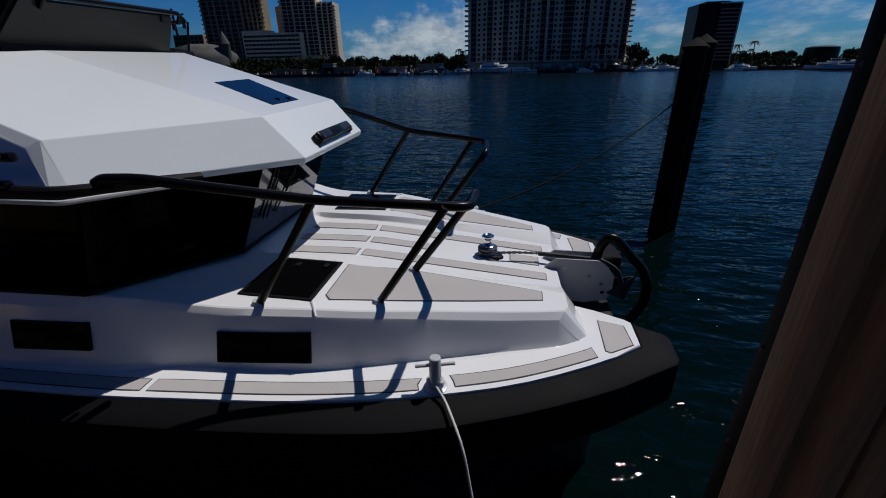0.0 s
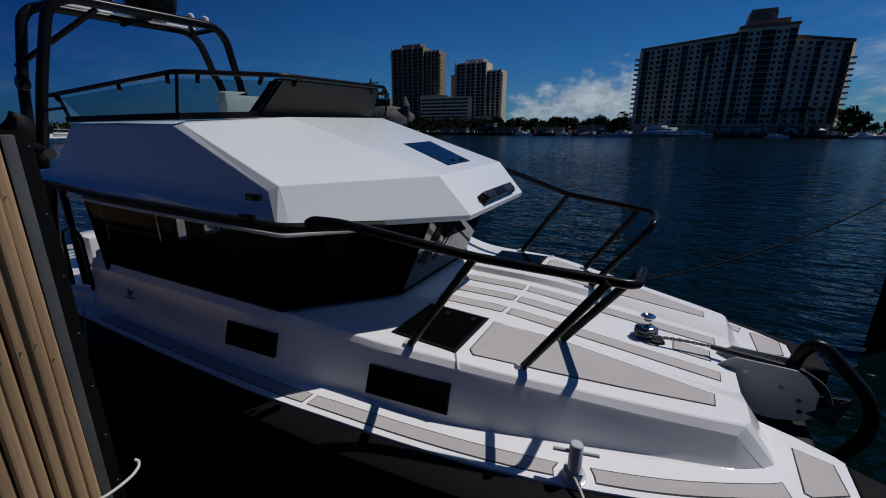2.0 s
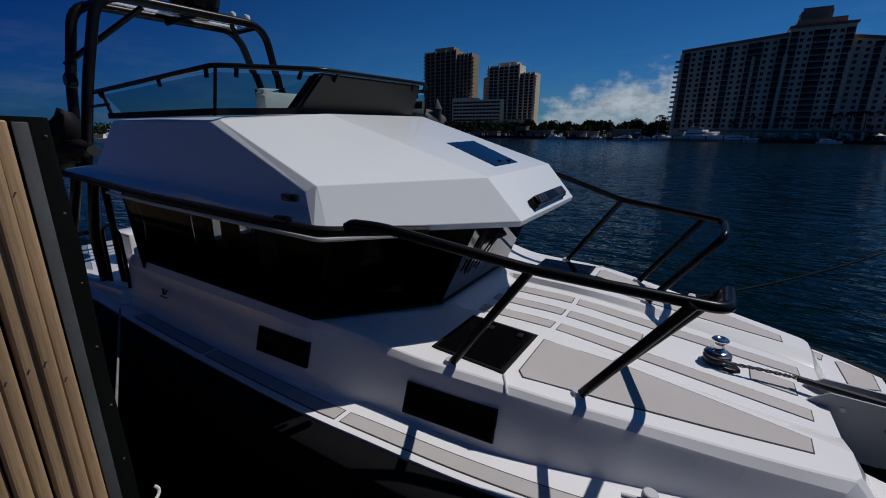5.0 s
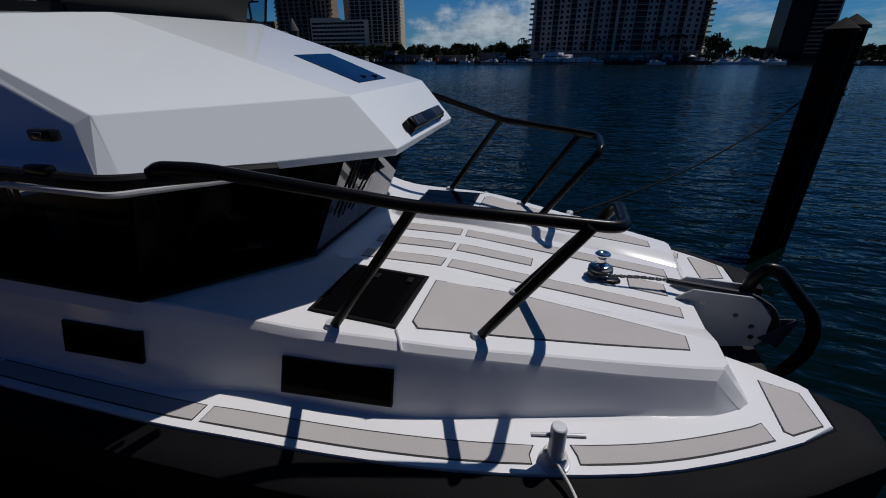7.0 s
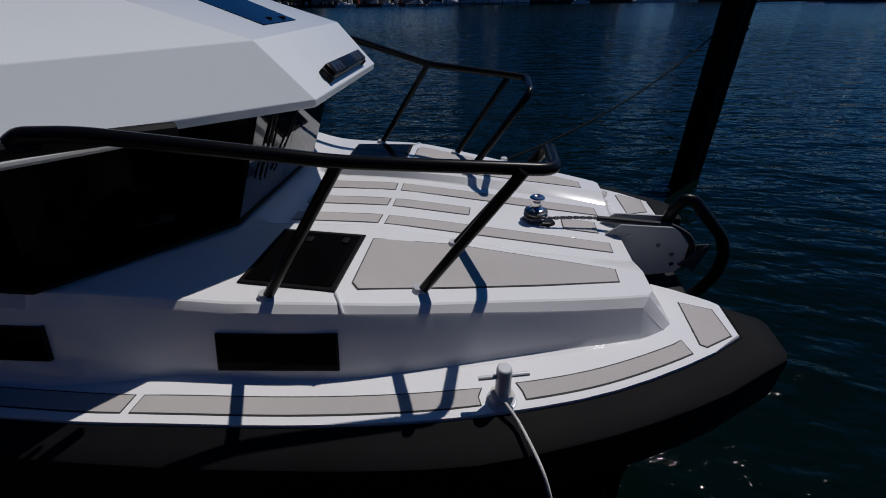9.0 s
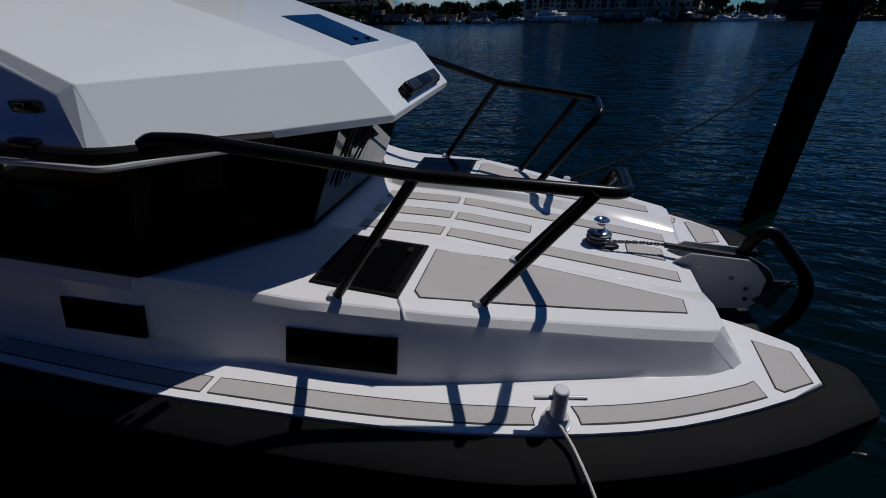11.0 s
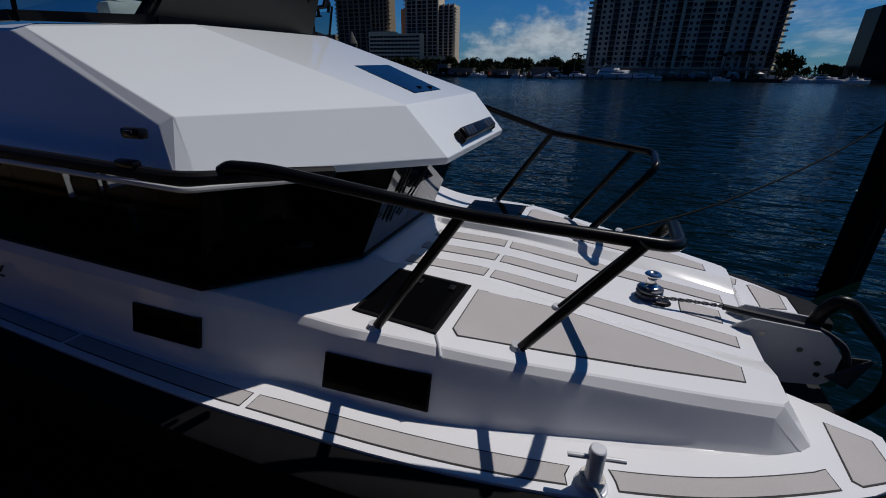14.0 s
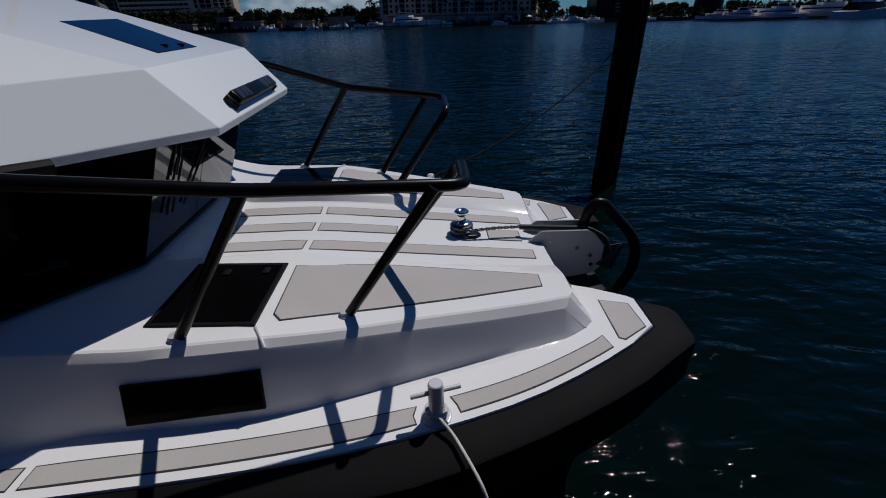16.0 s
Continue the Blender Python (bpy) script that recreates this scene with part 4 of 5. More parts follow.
bpart("helm_fairing", fairing(), M_FAIR, "charcoal flybridge helm fairing")
bpart("helm_seat", box((-3.60, -0.38, 3.32), (-3.42, 0.30, 3.605), 0.05), M_SEAT, "pale vinyl flybridge seat")
bpart("helm_console", box((-2.75, -0.45, 3.32), (-2.5, 0.15, 3.45), 0.04), M_FAIR)

# ---- radar arch ----
def arch(xt, xm, xb):
    return [(xb, -1.33, 2.72), (xm, -1.22, 3.65), (xt, -1.0, 4.60), (xt, 1.0, 4.62), (xm, 1.22, 3.65), (xb, 1.33, 2.72)]


bpart("arch_tube", tube(arch(-5.20, -5.26, -5.44), 0.052, 12, 0.28), M_BLACK, "black tubular radar arch", angle=1.0)
bpart("arch_tube", tube(arch(-5.86, -5.72, -5.60), 0.052, 12, 0.28), M_BLACK, "black tubular radar arch", angle=1.0)
# kinked posts that carry the roof over the cockpit
both("roof_post", lambda: tube([(-5.77, -1.50, 1.37), (-5.73, -1.50, 2.01), (-5.32, -1.50, 2.55), (-5.25, -1.49, 2.72)], 0.050, 12, 0.12), M_BLACK, angle=1.0)
both("roof_post", lambda: tube([(-5.02, -1.50, 1.42), (-5.08, -1.50, 2.04), (-4.85, -1.50, 2.55), (-4.80, -1.49, 2.70)], 0.050, 12, 0.12), M_BLACK, angle=1.0)
both("roof_strut", lambda: tube([(-5.12, -1.30, 1.02), (-5.12, -1.30, 1.80), (-5.14, -1.30, 2.64)], 0.036, 10), M_BLACK, angle=1.0)
for y in (-0.9, 0.0, 0.9):
    bpart("arch_brace", tube([(-5.20, y, 4.58), (-5.86, y, 4.57)], 0.03, 10), M_BLACK)
bpart("arch_brace", tube([(-5.80, -1.20, 3.9), (-5.25, -0.55, 4.56)], 0.03, 10), M_BLACK)
bpart("arch_brace", tube([(-5.80, 1.20, 3.9), (-5.25, 0.55, 4.56)], 0.03, 10), M_BLACK)
for x in (-5.42, -5.62):
    bpart("light_strip", box((x - 0.02, -0.85, 4.60), (x + 0.02, 0.85, 4.63), 0.006), M_GEL, "slim white light strip across the arch")
bpart("radar_dome", lathe([(0.20, 0.0), (0.25, 0.03), (0.29, 0.12), (0.318, 0.22), (0.316, 0.275), (0.27, 0.305), (0.12, 0.32), (0.03, 0.322)], (-5.50, 0.22, 4.63), 28), M_BLACK, "dark radar dome")
for x, y, s in ((-5.3, -0.55, 0.9), (-5.3, 0.62, 1.0), (-5.3, 0.82, 1.2)):
    bpart("antenna_dome", lathe([(0.012, 0.0), (0.012, 0.035), (0.036 * s, 0.045), (0.042 * s, 0.075), (0.036 * s, 0.10), (0.015, 0.115)], (x, y, 4.63), 14), M_GEL, "small white antenna")
bpart("searchlight", lathe([(0.02, -0.05), (0.035, -0.02), (0.038, 0.035), (0.032, 0.045)], (-5.3, -0.36, 4.73), 16, "X"), M_CHROME)
bpart("horn_stalk", tube([(-5.3, -0.36, 4.63), (-5.3, -0.36, 4.72)], 0.02, 8), M_BLACK)
bpart("whip_antenna", tube([(-5.3, 0.40, 4.60), (-5.32, 0.40, 5.4)], 0.010, 6), M_BLACK)
# folded canvas and fittings on the arch, and the cockpit behind the cabin
def lumpy(bm, amount, seed):
    """Uneven folds in a soft cover."""
    for v in bm.verts:
        p = v.co * 5.5 + Vector((seed, seed * 2, 0))
        v.co += v.normal * amount * (math.sin(p.x * 1.7 + 2 * math.sin(p.z * 1.3)) + 0.6 * math.sin(p.z * 3.1 + p.x * 2.3) + 0.5 * math.sin(p.x * 5.3 + p.y * 4.0 + p.z * 3.7))
    return bm


bag = [(-6.95, -1.18, 2.93), (-6.75, -1.22, 2.90), (-6.45, -1.26, 2.89), (-6.15, -1.30, 2.88), (-5.85, -1.34, 2.93), (-5.55, -1.36, 2.97), (-5.25, -1.36, 2.99), (-5.05, -1.35, 3.0)]
bag = rounded_path(bag, 0.12, 3)
bag_r = [0.06 + 0.105 * math.sin(math.pi * min(1.0, 0.12 + k / len(bag))) ** 0.7 for k in range(len(bag))]
bm = tube(bag, bag_r, 18)
bm.normal_update()
bpart("folded_bimini", lumpy(bm, 0.026, 1.0), M_TRIM, "black folded canvas cover on the arch")
pod = tube([(-5.75, -1.36, 2.94), (-5.74, -1.355, 3.04), (-5.70, -1.35, 3.14), (-5.68, -1.345, 3.24), (-5.66, -1.34, 3.34), (-5.655, -1.335, 3.38)], [0.20, 0.19, 0.165, 0.14, 0.11, 0.07], 24)
pod.normal_update()
bpart("arch_pod", lumpy(pod, 0.036, 3.0), M_TRIM, "dark canvas-covered pod on the arch")
bpart("arch_hinge", lathe([(0.06, -0.05), (0.085, -0.03), (0.085, 0.03), (0.06, 0.05)], (-5.62, -1.24, 3.72), 18, "Y"), M_BLACK, "round arch hinge")
def coaming():
    bm = box((-6.62, -1.60, DECK - 0.01), (-4.38, -1.42, 1.62), 0.04)
    for v in bm.verts:
        if v.co.z > 1.4:
            v.co.z -= 0.09 * (-4.38 - v.co.x)
    return bm


both("cockpit_coaming", coaming, M_GEL)
bpart("cockpit_sole", box((-6.5, -1.42, 0.98), (-4.1, 1.42, 1.02)), M_PAD)
bpart("transom_seat", box((-6.4, -0.9, 1.02), (-5.9, 0.9, 1.85), 0.05), M_GEL, "white cockpit seat")
bpart("cockpit_cabinet", box((-4.75, -1.30, 1.02), (-4.42, -0.75, 1.95), 0.04), M_GEL, "white cockpit cabinet")
both("cockpit_rail", lambda: tube([(-6.58, -1.56, 1.36), (-6.58, -1.56, 1.85), (-5.30, -1.50, 2.07)], 0.024, 10, 0.06), M_BLACK, angle=1.0)
both("cockpit_rail", lambda: tube([(-5.96, -1.53, 1.44), (-6.14, -1.53, 1.80), (-6.40, -1.55, 1.88)], 0.024, 10, 0.06), M_BLACK, angle=1.0)
both("rail_panel", lambda: panel([(-6.52, -1.552, 1.48), (-5.36, -1.506, 1.62), (-5.36, -1.506, 2.03), (-6.52, -1.552, 1.82)], 0.005, 0.002), M_SCREEN, smooth=False)
both("grab_hoop", lambda: tube([(-4.75, -1.54, 1.62), (-4.72, -1.54, 2.20), (-4.50, -1.53, 2.28), (-4.36, -1.52, 2.20), (-4.36, -1.52, 1.62)], 0.018, 10, 0.08), M_BLACK, angle=1.0)

# ---- cabin interior and small fittings ----
bpart("cabin_sole", box((-4.0, -1.3, 1.40), (-1.2, 1.3, 1.44)), M_DARKIN)
bpart("cabin_floor_cover", prism([(-4.05, -1.40), (-1.66, -1.405), (-1.15, -0.60), (-1.15, 0.60), (-1.66, 1.405), (-4.05, 1.40)], 0.012, 0.030, lambda x, y: shoulder_z(x) + 0.02), M_DARKIN, smooth=False)
bpart("headliner", prism([(-4.0, -1.50), (-1.36, -1.50), (-0.86, -0.58), (-0.86, 0.58), (-1.36, 1.50), (-4.0, 1.50)], 2.575, 2.59), M_DARKIN, smooth=False)
bpart("dashboard", box((-1.95, -1.1, 1.9), (-1.55, 1.1, 2.06), 0.05), M_DARKIN)
tray_at = Matrix.Translation((-1.48, -0.79, 1.985)) @ Matrix.Rotation(radians(32), 4, "Z")
dash = bpart("dash_tray", box((-0.09, -0.045, 0.0), (0.09, 0.045, 0.012), 0.004, tray_at), M_GEL, "small pale tray on the dashboard")
bpart("cup_ring", lathe([(0.040, 0.0), (0.040, 0.012), (0.032, 0.015)], tray_at @ Vector((-0.03, -0.02, 0.013)), 20), M_TRIM, parent=dash).matrix_parent_inverse = Matrix()
for x, y, z, w, h in ((-2.62, -1.05, 2.12, 0.10, 0.24), (-3.1, -1.1, 2.30, 0.05, 0.16), (-3.45, -0.9, 2.20, 0.16, 0.34)):
    bpart("cabin_clutter", box((x - w / 2, y - 0.06, z - h / 2), (x + w / 2, y + 0.06, z + h / 2), 0.02), M_SEAT, "pale soft bundle inside the cabin")
bpart("rear_post", tube([(-3.05, -0.3, 1.44), (-3.05, -0.3, 2.58)], 0.03, 10), M_GREY)
bpart("hanging_cord", tube([(-3.98, -1.46, 2.56), (-3.86, -1.50, 2.50), (-3.80, -1.50, 2.36), (-3.90, -1.47, 2.20)], 0.008, 6, 0.05), M_ROPE, "pale cord hanging inside the cabin window")
for y in (-0.75, 0.75):
    bpart("helm_chair", box((-2.55, y - 0.27, 1.44), (-2.05, y + 0.27, 1.95), 0.06), M_DARKIN)
    bpart("chair_back", box((-2.62, y - 0.25, 1.92), (-2.48, y + 0.25, 2.45), 0.05), M_DARKIN)
bpart("galley_unit", box((-3.9, 0.65, 1.44), (-2.9, 1.3, 2.05), 0.02), M_DARKIN)
bpart("settee", box((-3.9, -1.3, 1.44), (-2.95, -0.7, 1.85), 0.05), M_DARKIN)
bpart("steering_wheel", tube([(-1.80 + 0.04 * math.sin(a), -0.75 + 0.19 * math.cos(a), 2.02 + 0.19 * math.sin(a)) for a in np.linspace(0, 2 * math.pi, 25)], 0.014, 8), M_DARKIN)
for a, b, c in (((-0.835, -0.40, 2.52), (-0.905, -0.435, 2.35), (-1.005, -0.475, 2.12)), ((-0.85, -0.335, 2.49), (-0.915, -0.365, 2.33), (-1.01, -0.41, 2.11)), ((-0.85, 0.0, 2.48), (-0.93, -0.125, 2.30), (-1.02, -0.26, 2.10))):
    wip = bpart("wiper", tube([a, b], 0.009, 8), M_TRIM, "black windscreen wiper")
    off = Vector((0.012, 0.022, 0.0))
    bl = bpart("blade", tube([Vector(a).lerp(Vector(b), 0.5) + off, Vector(c) + off], 0.007, 6), M_TRIM, parent=wip)
    bl.matrix_parent_inverse = Matrix()
side_cam = bpart("side_lamp", box((-1.52, -1.70, 2.818), (-1.40, -1.655, 2.863), 0.012), M_BLACK, "small black lamp on the roof side")
ln = bpart("lens", box((-1.485, -1.706, 2.830), (-1.435, -1.698, 2.854), 0.003), M_LENS, parent=side_cam)
ln.matrix_parent_inverse = Matrix()
bpart("decal", panel([(-3.64, -1.556, 1.700), (-3.52, -1.556, 1.700), (-3.52, -1.552, 1.710), (-3.64, -1.552, 1.710)], 0.012), M_LOGO, "small dark decal", smooth=False)
for x0, x1 in ((-3.618, -3.586), (-3.542, -3.574)):
    bpart("decal", panel([(x1 - 0.008, -1.549, 1.724), (x1 + 0.008, -1.549, 1.724), (x0 + 0.009, -1.531, 1.775), (x0 - 0.007, -1.531, 1.775)], 0.012), M_LOGO, "small dark decal", smooth=False)
bpart("edge_lamp", box((-1.56, -1.735, 2.70), (-1.44, -1.69, 2.735), 0.012), M_BLACK, "small black fitting on the roof edge")

# ---- mooring ropes ----
def sagging(a, b, sag, n=24):
    a, b = Vector(a), Vector(b)
    return [a.lerp(b, t) - Vector((0, 0, sag * 4 * t * (1 - t))) for t in (k / n for k in range(n + 1))]


coil = [(0.53 + 0.047 * math.cos(a), -1.432 + 0.047 * math.sin(a), DECK + 0.035 + 0.006 * a / 3) for a in np.linspace(-2.2, 9.6, 60)]
lead = rounded_path([(0.545, -1.486, DECK + 0.045), (0.60, -1.545, DECK + 0.010), (0.655, -1.655, DECK - 0.012), (0.70, -1.735, DECK - 0.055), (0.735, -1.782, DECK - 0.15), (0.80, -1.86, 0.95), (0.95, -2.10, 0.55), (1.15, -2.46, 0.35)], 0.05, 4)
rope = tube(coil + lead, 0.0085, 8)
tagged(part("mooring_rope", rope, M_ROPE, angle=1.2), "thin white mooring rope round the bollard", "rope")
tagged(part("bow_line", tube(sagging((0.53, 1.43, DECK + 0.16), (4.06, 5.10, 2.62), 0.22), 0.012, 6), M_LINE, angle=1.2), "dark mooring line from the boat to a pile", "rope")
tagged(part("stern_rope", tube(sagging((-4.28, -1.67, DECK + 0.02), (-1.40, -2.725, 1.82), 0.0), 0.0075, 8), M_GREYROPE, angle=1.2), "taut grey mooring rope from the cockpit to a dock pile", "rope")

# ---- piles and dock ----
def round_pile(name, at, r, top, label, mat, seg=20, cone=0.0, bottom=-3.0):
    prof = [(r * (1.0 + 0.03 * math.sin(3.1 * k)), bottom + (top - bottom) * k / 14) for k in range(15)]
    ob = thing(name, label, "pile", "mooring piles", at=(*at, 0))
    bm = lathe(prof, (0, 0, 0), seg)
    part("shaft", bm, mat, ob, angle=1.0)
    if cone:
        part("cap", lathe([(r * 1.16, top - 0.02), (r * 1.12, top + 0.02), (r * 0.05, top + cone)], (0, 0, 0), seg), M_PILE, ob, "dark conical pile cap")
    return ob


for dx, dy, h in ((0.0, 0.0, 3.46), (0.24, 0.26, 3.52)):
    p_ = round_pile("mooring_pile", (4.22 + dx, 5.25 + dy), 0.190, h, "dark timber mooring pile with conical cap", M_PILE, cone=0.17)
part("cleat_block", box((-0.24, -0.20, 1.72), (-0.15, -0.06, 2.06), 0.02), M_PILE, p_)
for z in (2.58, 2.66, 3.02):
    part("rope_band", lathe([(0.20, z - 0.02), (0.212, z), (0.20, z + 0.02)], (0, 0, 0), 20), M_LINE, p_)

# dock piles faced with vertical boards
def board_mesh(w, d, h, mat):
    bm = box((-w / 2, -d / 2, 0), (w / 2, d / 2, h))
    upright = [e for e in bm.edges if abs(e.verts[0].co.z - e.verts[1].co.z) > 0.5]
    bmesh.ops.bevel(bm, geom=upright, offset=0.013, segments=3, profile=0.5, affect="EDGES")
    rim = [e for e in bm.edges if min(v.co.z for v in e.verts) > h - 0.001]
    bmesh.ops.bevel(bm, geom=rim, offset=0.004, segments=1, affect="EDGES")
    me = bpy.data.meshes.new("board")
    bm.to_mesh(me)
    bm.free()
    me.materials.append(mat)
    return me


def small_head(name, r, mat):
    bm = lathe([(r, -0.004), (r, 0.0015), (r * 0.5, 0.003)], (0, 0, 0), 8, "Y")
    me = bpy.data.meshes.new(name)
    bm.to_mesh(me)
    bm.free()
    me.materials.append(mat)
    return me


nail_me = small_head("nail", 0.0024, M_FLASH)
bolt_me = bpy.data.meshes.new("bolt")
bm = bmesh.new()
bmesh.ops.create_icosphere(bm, subdivisions=1, radius=0.005)
bm.to_mesh(bolt_me)
bm.free()
bolt_me.materials.append(M_FLASH)


def dock_pile(at, r, top, first, step, count, label, face, mat):
    ob = round_pile("dock_pile", at, r, top, label, M_WRAP)
    me = board_mesh(0.040, 0.05, top - 1.20, mat)
    for k in range(count):
        b = new("board", me)
        b.parent = ob
        p = Vector(first) + Vector(step) * k
        b.location = (p.x - at[0], p.y - at[1], 1.22 + 0.016 * ((k * 5) % 4 - 2))
        b.rotation_euler = (0.0018 * ((k * 3) % 5 - 2), 0.0018 * ((k * 7) % 5 - 2), face + 0.05 * ((k * 7) % 3 - 1))
        b.scale = (1.0 + 0.09 * ((k * 4) % 3 - 1), 1.0 + 0.15 * ((k * 5) % 3 - 1), 1.0)
        for z in (0.50, 1.30, top - 1.20 - 0.16):
            n = new("nail", nail_me)
            n.parent = b
            n.location = (0.004 * ((k * 3) % 3 - 1), -0.0255, z + 0.03 * ((k * 5) % 3 - 1))
    for k in range(9):
        a = math.atan2(-3.0 - at[1], 0.5 - at[0]) + (0.95 if face > 1 else -0.62)
        n = new("bolt", bolt_me)
        n.parent = ob
        n.location = (r * 1.0 * math.cos(a), r * 1.0 * math.sin(a), 1.3 + 0.235 * k)
    return ob


left_pile = dock_pile((-1.31, -2.905), 0.21, 3.235, (-1.085, -2.850, 0), (-0.006, -0.0415, 0), 6, "black wrapped dock pile faced with pale pine boards", math.pi / 2, M_BOARD)
dock_pile((1.545, -2.725), 0.215, 3.75, (1.192, -2.93, 0), (0.046, -0.002, 0), 9, "black wrapped dock pile faced with red-brown boards", 0.0, M_REDBOARD)
part("edge_strip", box((0.176, 0.080, 1.2), (0.200, 0.116, 3.22), 0.004), M_FLASH, left_pile, "grey metal edge strip")
loop = [(-1.045, -2.872, 1.840), (-1.052, -2.818, 1.828), (-1.070, -2.762, 1.820), (-1.090, -2.715, 1.815), (-1.108, -2.682, 1.823), (-1.121, -2.672, 1.838), (-1.134, -2.682, 1.850)]
tagged(part("rope_loop", tube(loop, 0.0065, 8, 0.04), M_ROPE, angle=1.2), "white rope end looped round the dock pile", "rope")

dock_surface = thing("dock", "weathered timber dock with cross planks", "dock", at=(-3.0, -3.41, 1.45), kind="structure")
plank_me = bpy.data.meshes.new("plank")
bm = box((-0.068, -0.75, -0.04), (0.068, 0.75, 0.0), 0.004)
bm.to_mesh(plank_me)
bm.free()
plank_me.materials.append(M_PLANK)
for k in range(78):
    b = new("plank", plank_me)
    b.parent = dock_surface
    b.location = (-6.2 + 0.1455 * k, 0.02 * ((k * 7) % 5 - 2) * 0.2, 0.002 * ((k * 3) % 3))
    b.rotation_euler = (0, 0, 0.002 * ((k * 5) % 3 - 1))
part("stringer", box((-6.3, 0.62, -0.26), (5.2, 0.70, -0.045), 0.005), M_PLANK, dock_surface)
part("stringer", box((-6.3, -0.70, -0.26), (5.2, -0.62, -0.045), 0.005), M_PLANK, dock_surface)
part("edge_board", box((-6.3, 0.70, -0.05), (5.2, 0.755, 0.012), 0.004), M_PLANK, dock_surface)
ladder = thing("dock_ladder", "grey tubular dock ladder with handrail hoops", "ladder", at=(-2.0, -2.84, 1.45))
for x in (-0.17, 0.17):
    part("hoop", tube([(x, -0.35, 0.0), (x, -0.32, 0.90), (x, -0.04, 1.08), (x, 0.14, 0.75), (x, 0.18, -1.6)], 0.022, 10, 0.16), M_GREY, ladder)
for k in range(5):
    part("rung", tube([(-0.17, 0.18, -0.15 - 0.28 * k), (0.17, 0.18, -0.15 - 0.28 * k)], 0.016, 8), M_GREY, ladder)
for z in (0.30, 0.62):
    part("cross_bar", tube([(-0.17, -0.34, z), (0.17, -0.34, z)], 0.014, 8), M_GREY, ladder)


# ---- the boat lies with a slight heel and yaw: its far half is the mirror image about a tilted centre plane ----
HEEL, YAW, OFFSET = 0.0192, 0.0088, 0.031
deck_ob = [o for o in boat.children if o.name == "side_deck"][0]
bm = bmesh.new()
bm.from_mesh(deck_ob.data)
bmesh.ops.bisect_plane(bm, geom=bm.verts[:] + bm.edges[:] + bm.faces[:], plane_co=(0, 0, 0), plane_no=(0, 1, 0))
bm.to_mesh(deck_ob.data)
bm.free()
for ob in [o for o in boat.children_recursive if o.type == "MESH"]:
    for v in ob.data.vertices:
        x, y, z = v.co
        if y > 0:
            v.co.x = x + 2 * YAW * y
            v.co.y = y + 2 * (OFFSET - HEEL * z - YAW * x) * min(1.0, y / 0.3)
            v.co.z = z + 2 * HEEL * y


# ---- far shore ----
bm = bmesh.new()
vs = [bm.verts.new(p) for p in ((-3500, 291, 1.6), (3500, 291, 1.6), (3500, 3900, 1.6), (-3500, 3900, 1.6), (-3500, 291, -2), (3500, 291, -2))]
bm.faces.new(vs[:4])
bm.faces.new((vs[0], vs[4], vs[5], vs[1]))
tagged(part("ground", bm, M_LAND, smooth=False), "flat far shore with lawn and paths", "shore", kind="structure")
tagged(part("quay_wall", box((-420, 289.5, -2), (420, 291.2, 1.75)), M_QUAY, smooth=False), "low dark quay wall along the far shore", "quay", kind="structure")


def unit_mesh(name, lo, hi, mat):
    me = bpy.data.meshes.new(name)
    bm = box(lo, hi)
    bm.to_mesh(me)
    bm.free()
    me.materials.append(mat)
    return me


def facade(parent, origin, u, width, z0, z1, cols, rows, pane, slab=None):
    """Window panes in a grid on a facade: origin and direction u in plan."""
    u = Vector((*u, 0)).normalized()
    turn = math.atan2(u.y, u.x)
    for r in range(rows):
        z = z0 + (z1 - z0) * (r + 0.5) / rows
        for c in range(cols):
            p = Vector((*origin, 0)) + u * (width * (c + 0.5) / cols)
            ob = new("window", pane)
            ob.parent = parent
            ob.location = (p.x, p.y, z)
            ob.rotation_euler = (0, 0, turn)
        if slab:
            ob = new("balcony_band", slab)
            ob.parent = parent
            p = Vector((*origin, 0)) + u * (width / 2)
            ob.location = (p.x, p.y, z - (z1 - z0) / rows * 0.5)
            ob.rotation_euler = (0, 0, turn)


def block(name, label, at, boxes, mat, category="building"):
    ob = thing(name, label, category, at=(*at, 1.6))
    for nm, lo, hi, m in boxes:
        part(nm, box(lo, hi), m or mat, ob, smooth=False)
    return ob


# large pale hotel with two bent wings and a central crown
hotel = thing("hotel_block", "large pale stucco hotel with rows of windows and balconies", "building", at=(32, 312, 1.6))
def wing(name, pts, h0, h1, depth, parent, mat, base=None):
    bm = bmesh.new()
    (x0, y0), (x1, y1) = pts
    d = Vector((x1 - x0, y1 - y0)).normalized()
    nrm = Vector((-d.y, d.x)) * depth
    plan = [(x0, y0), (x1, y1), (x1 + nrm.x, y1 + nrm.y), (x0 + nrm.x, y0 + nrm.y)]
    hs = (h0, h1, h1, h0)
    lo = [bm.verts.new((x, y, 0 if base is None else h - base)) for (x, y), h in zip(plan, hs)]
    hi = [bm.verts.new((x, y, h)) for (x, y), h in zip(plan, hs)]
    bm.faces.new(lo[::-1])
    bm.faces.new(hi)
    for k in range(4):
        bm.faces.new((lo[k], lo[(k + 1) % 4], hi[(k + 1) % 4], hi[k]))
    return part(name, bm, mat, parent, smooth=False)


wing("wall", ((-54, -4), (-3, 3)), 51.2, 57.0, 17, hotel, M_CONC)
wing("wall", ((-3, 0), (24, 0)), 59.3, 59.3, 20, hotel, M_CONC)
wing("wall", ((24, 3), (47.5, -5)), 53.5, 48.0, 17, hotel, M_CONC)
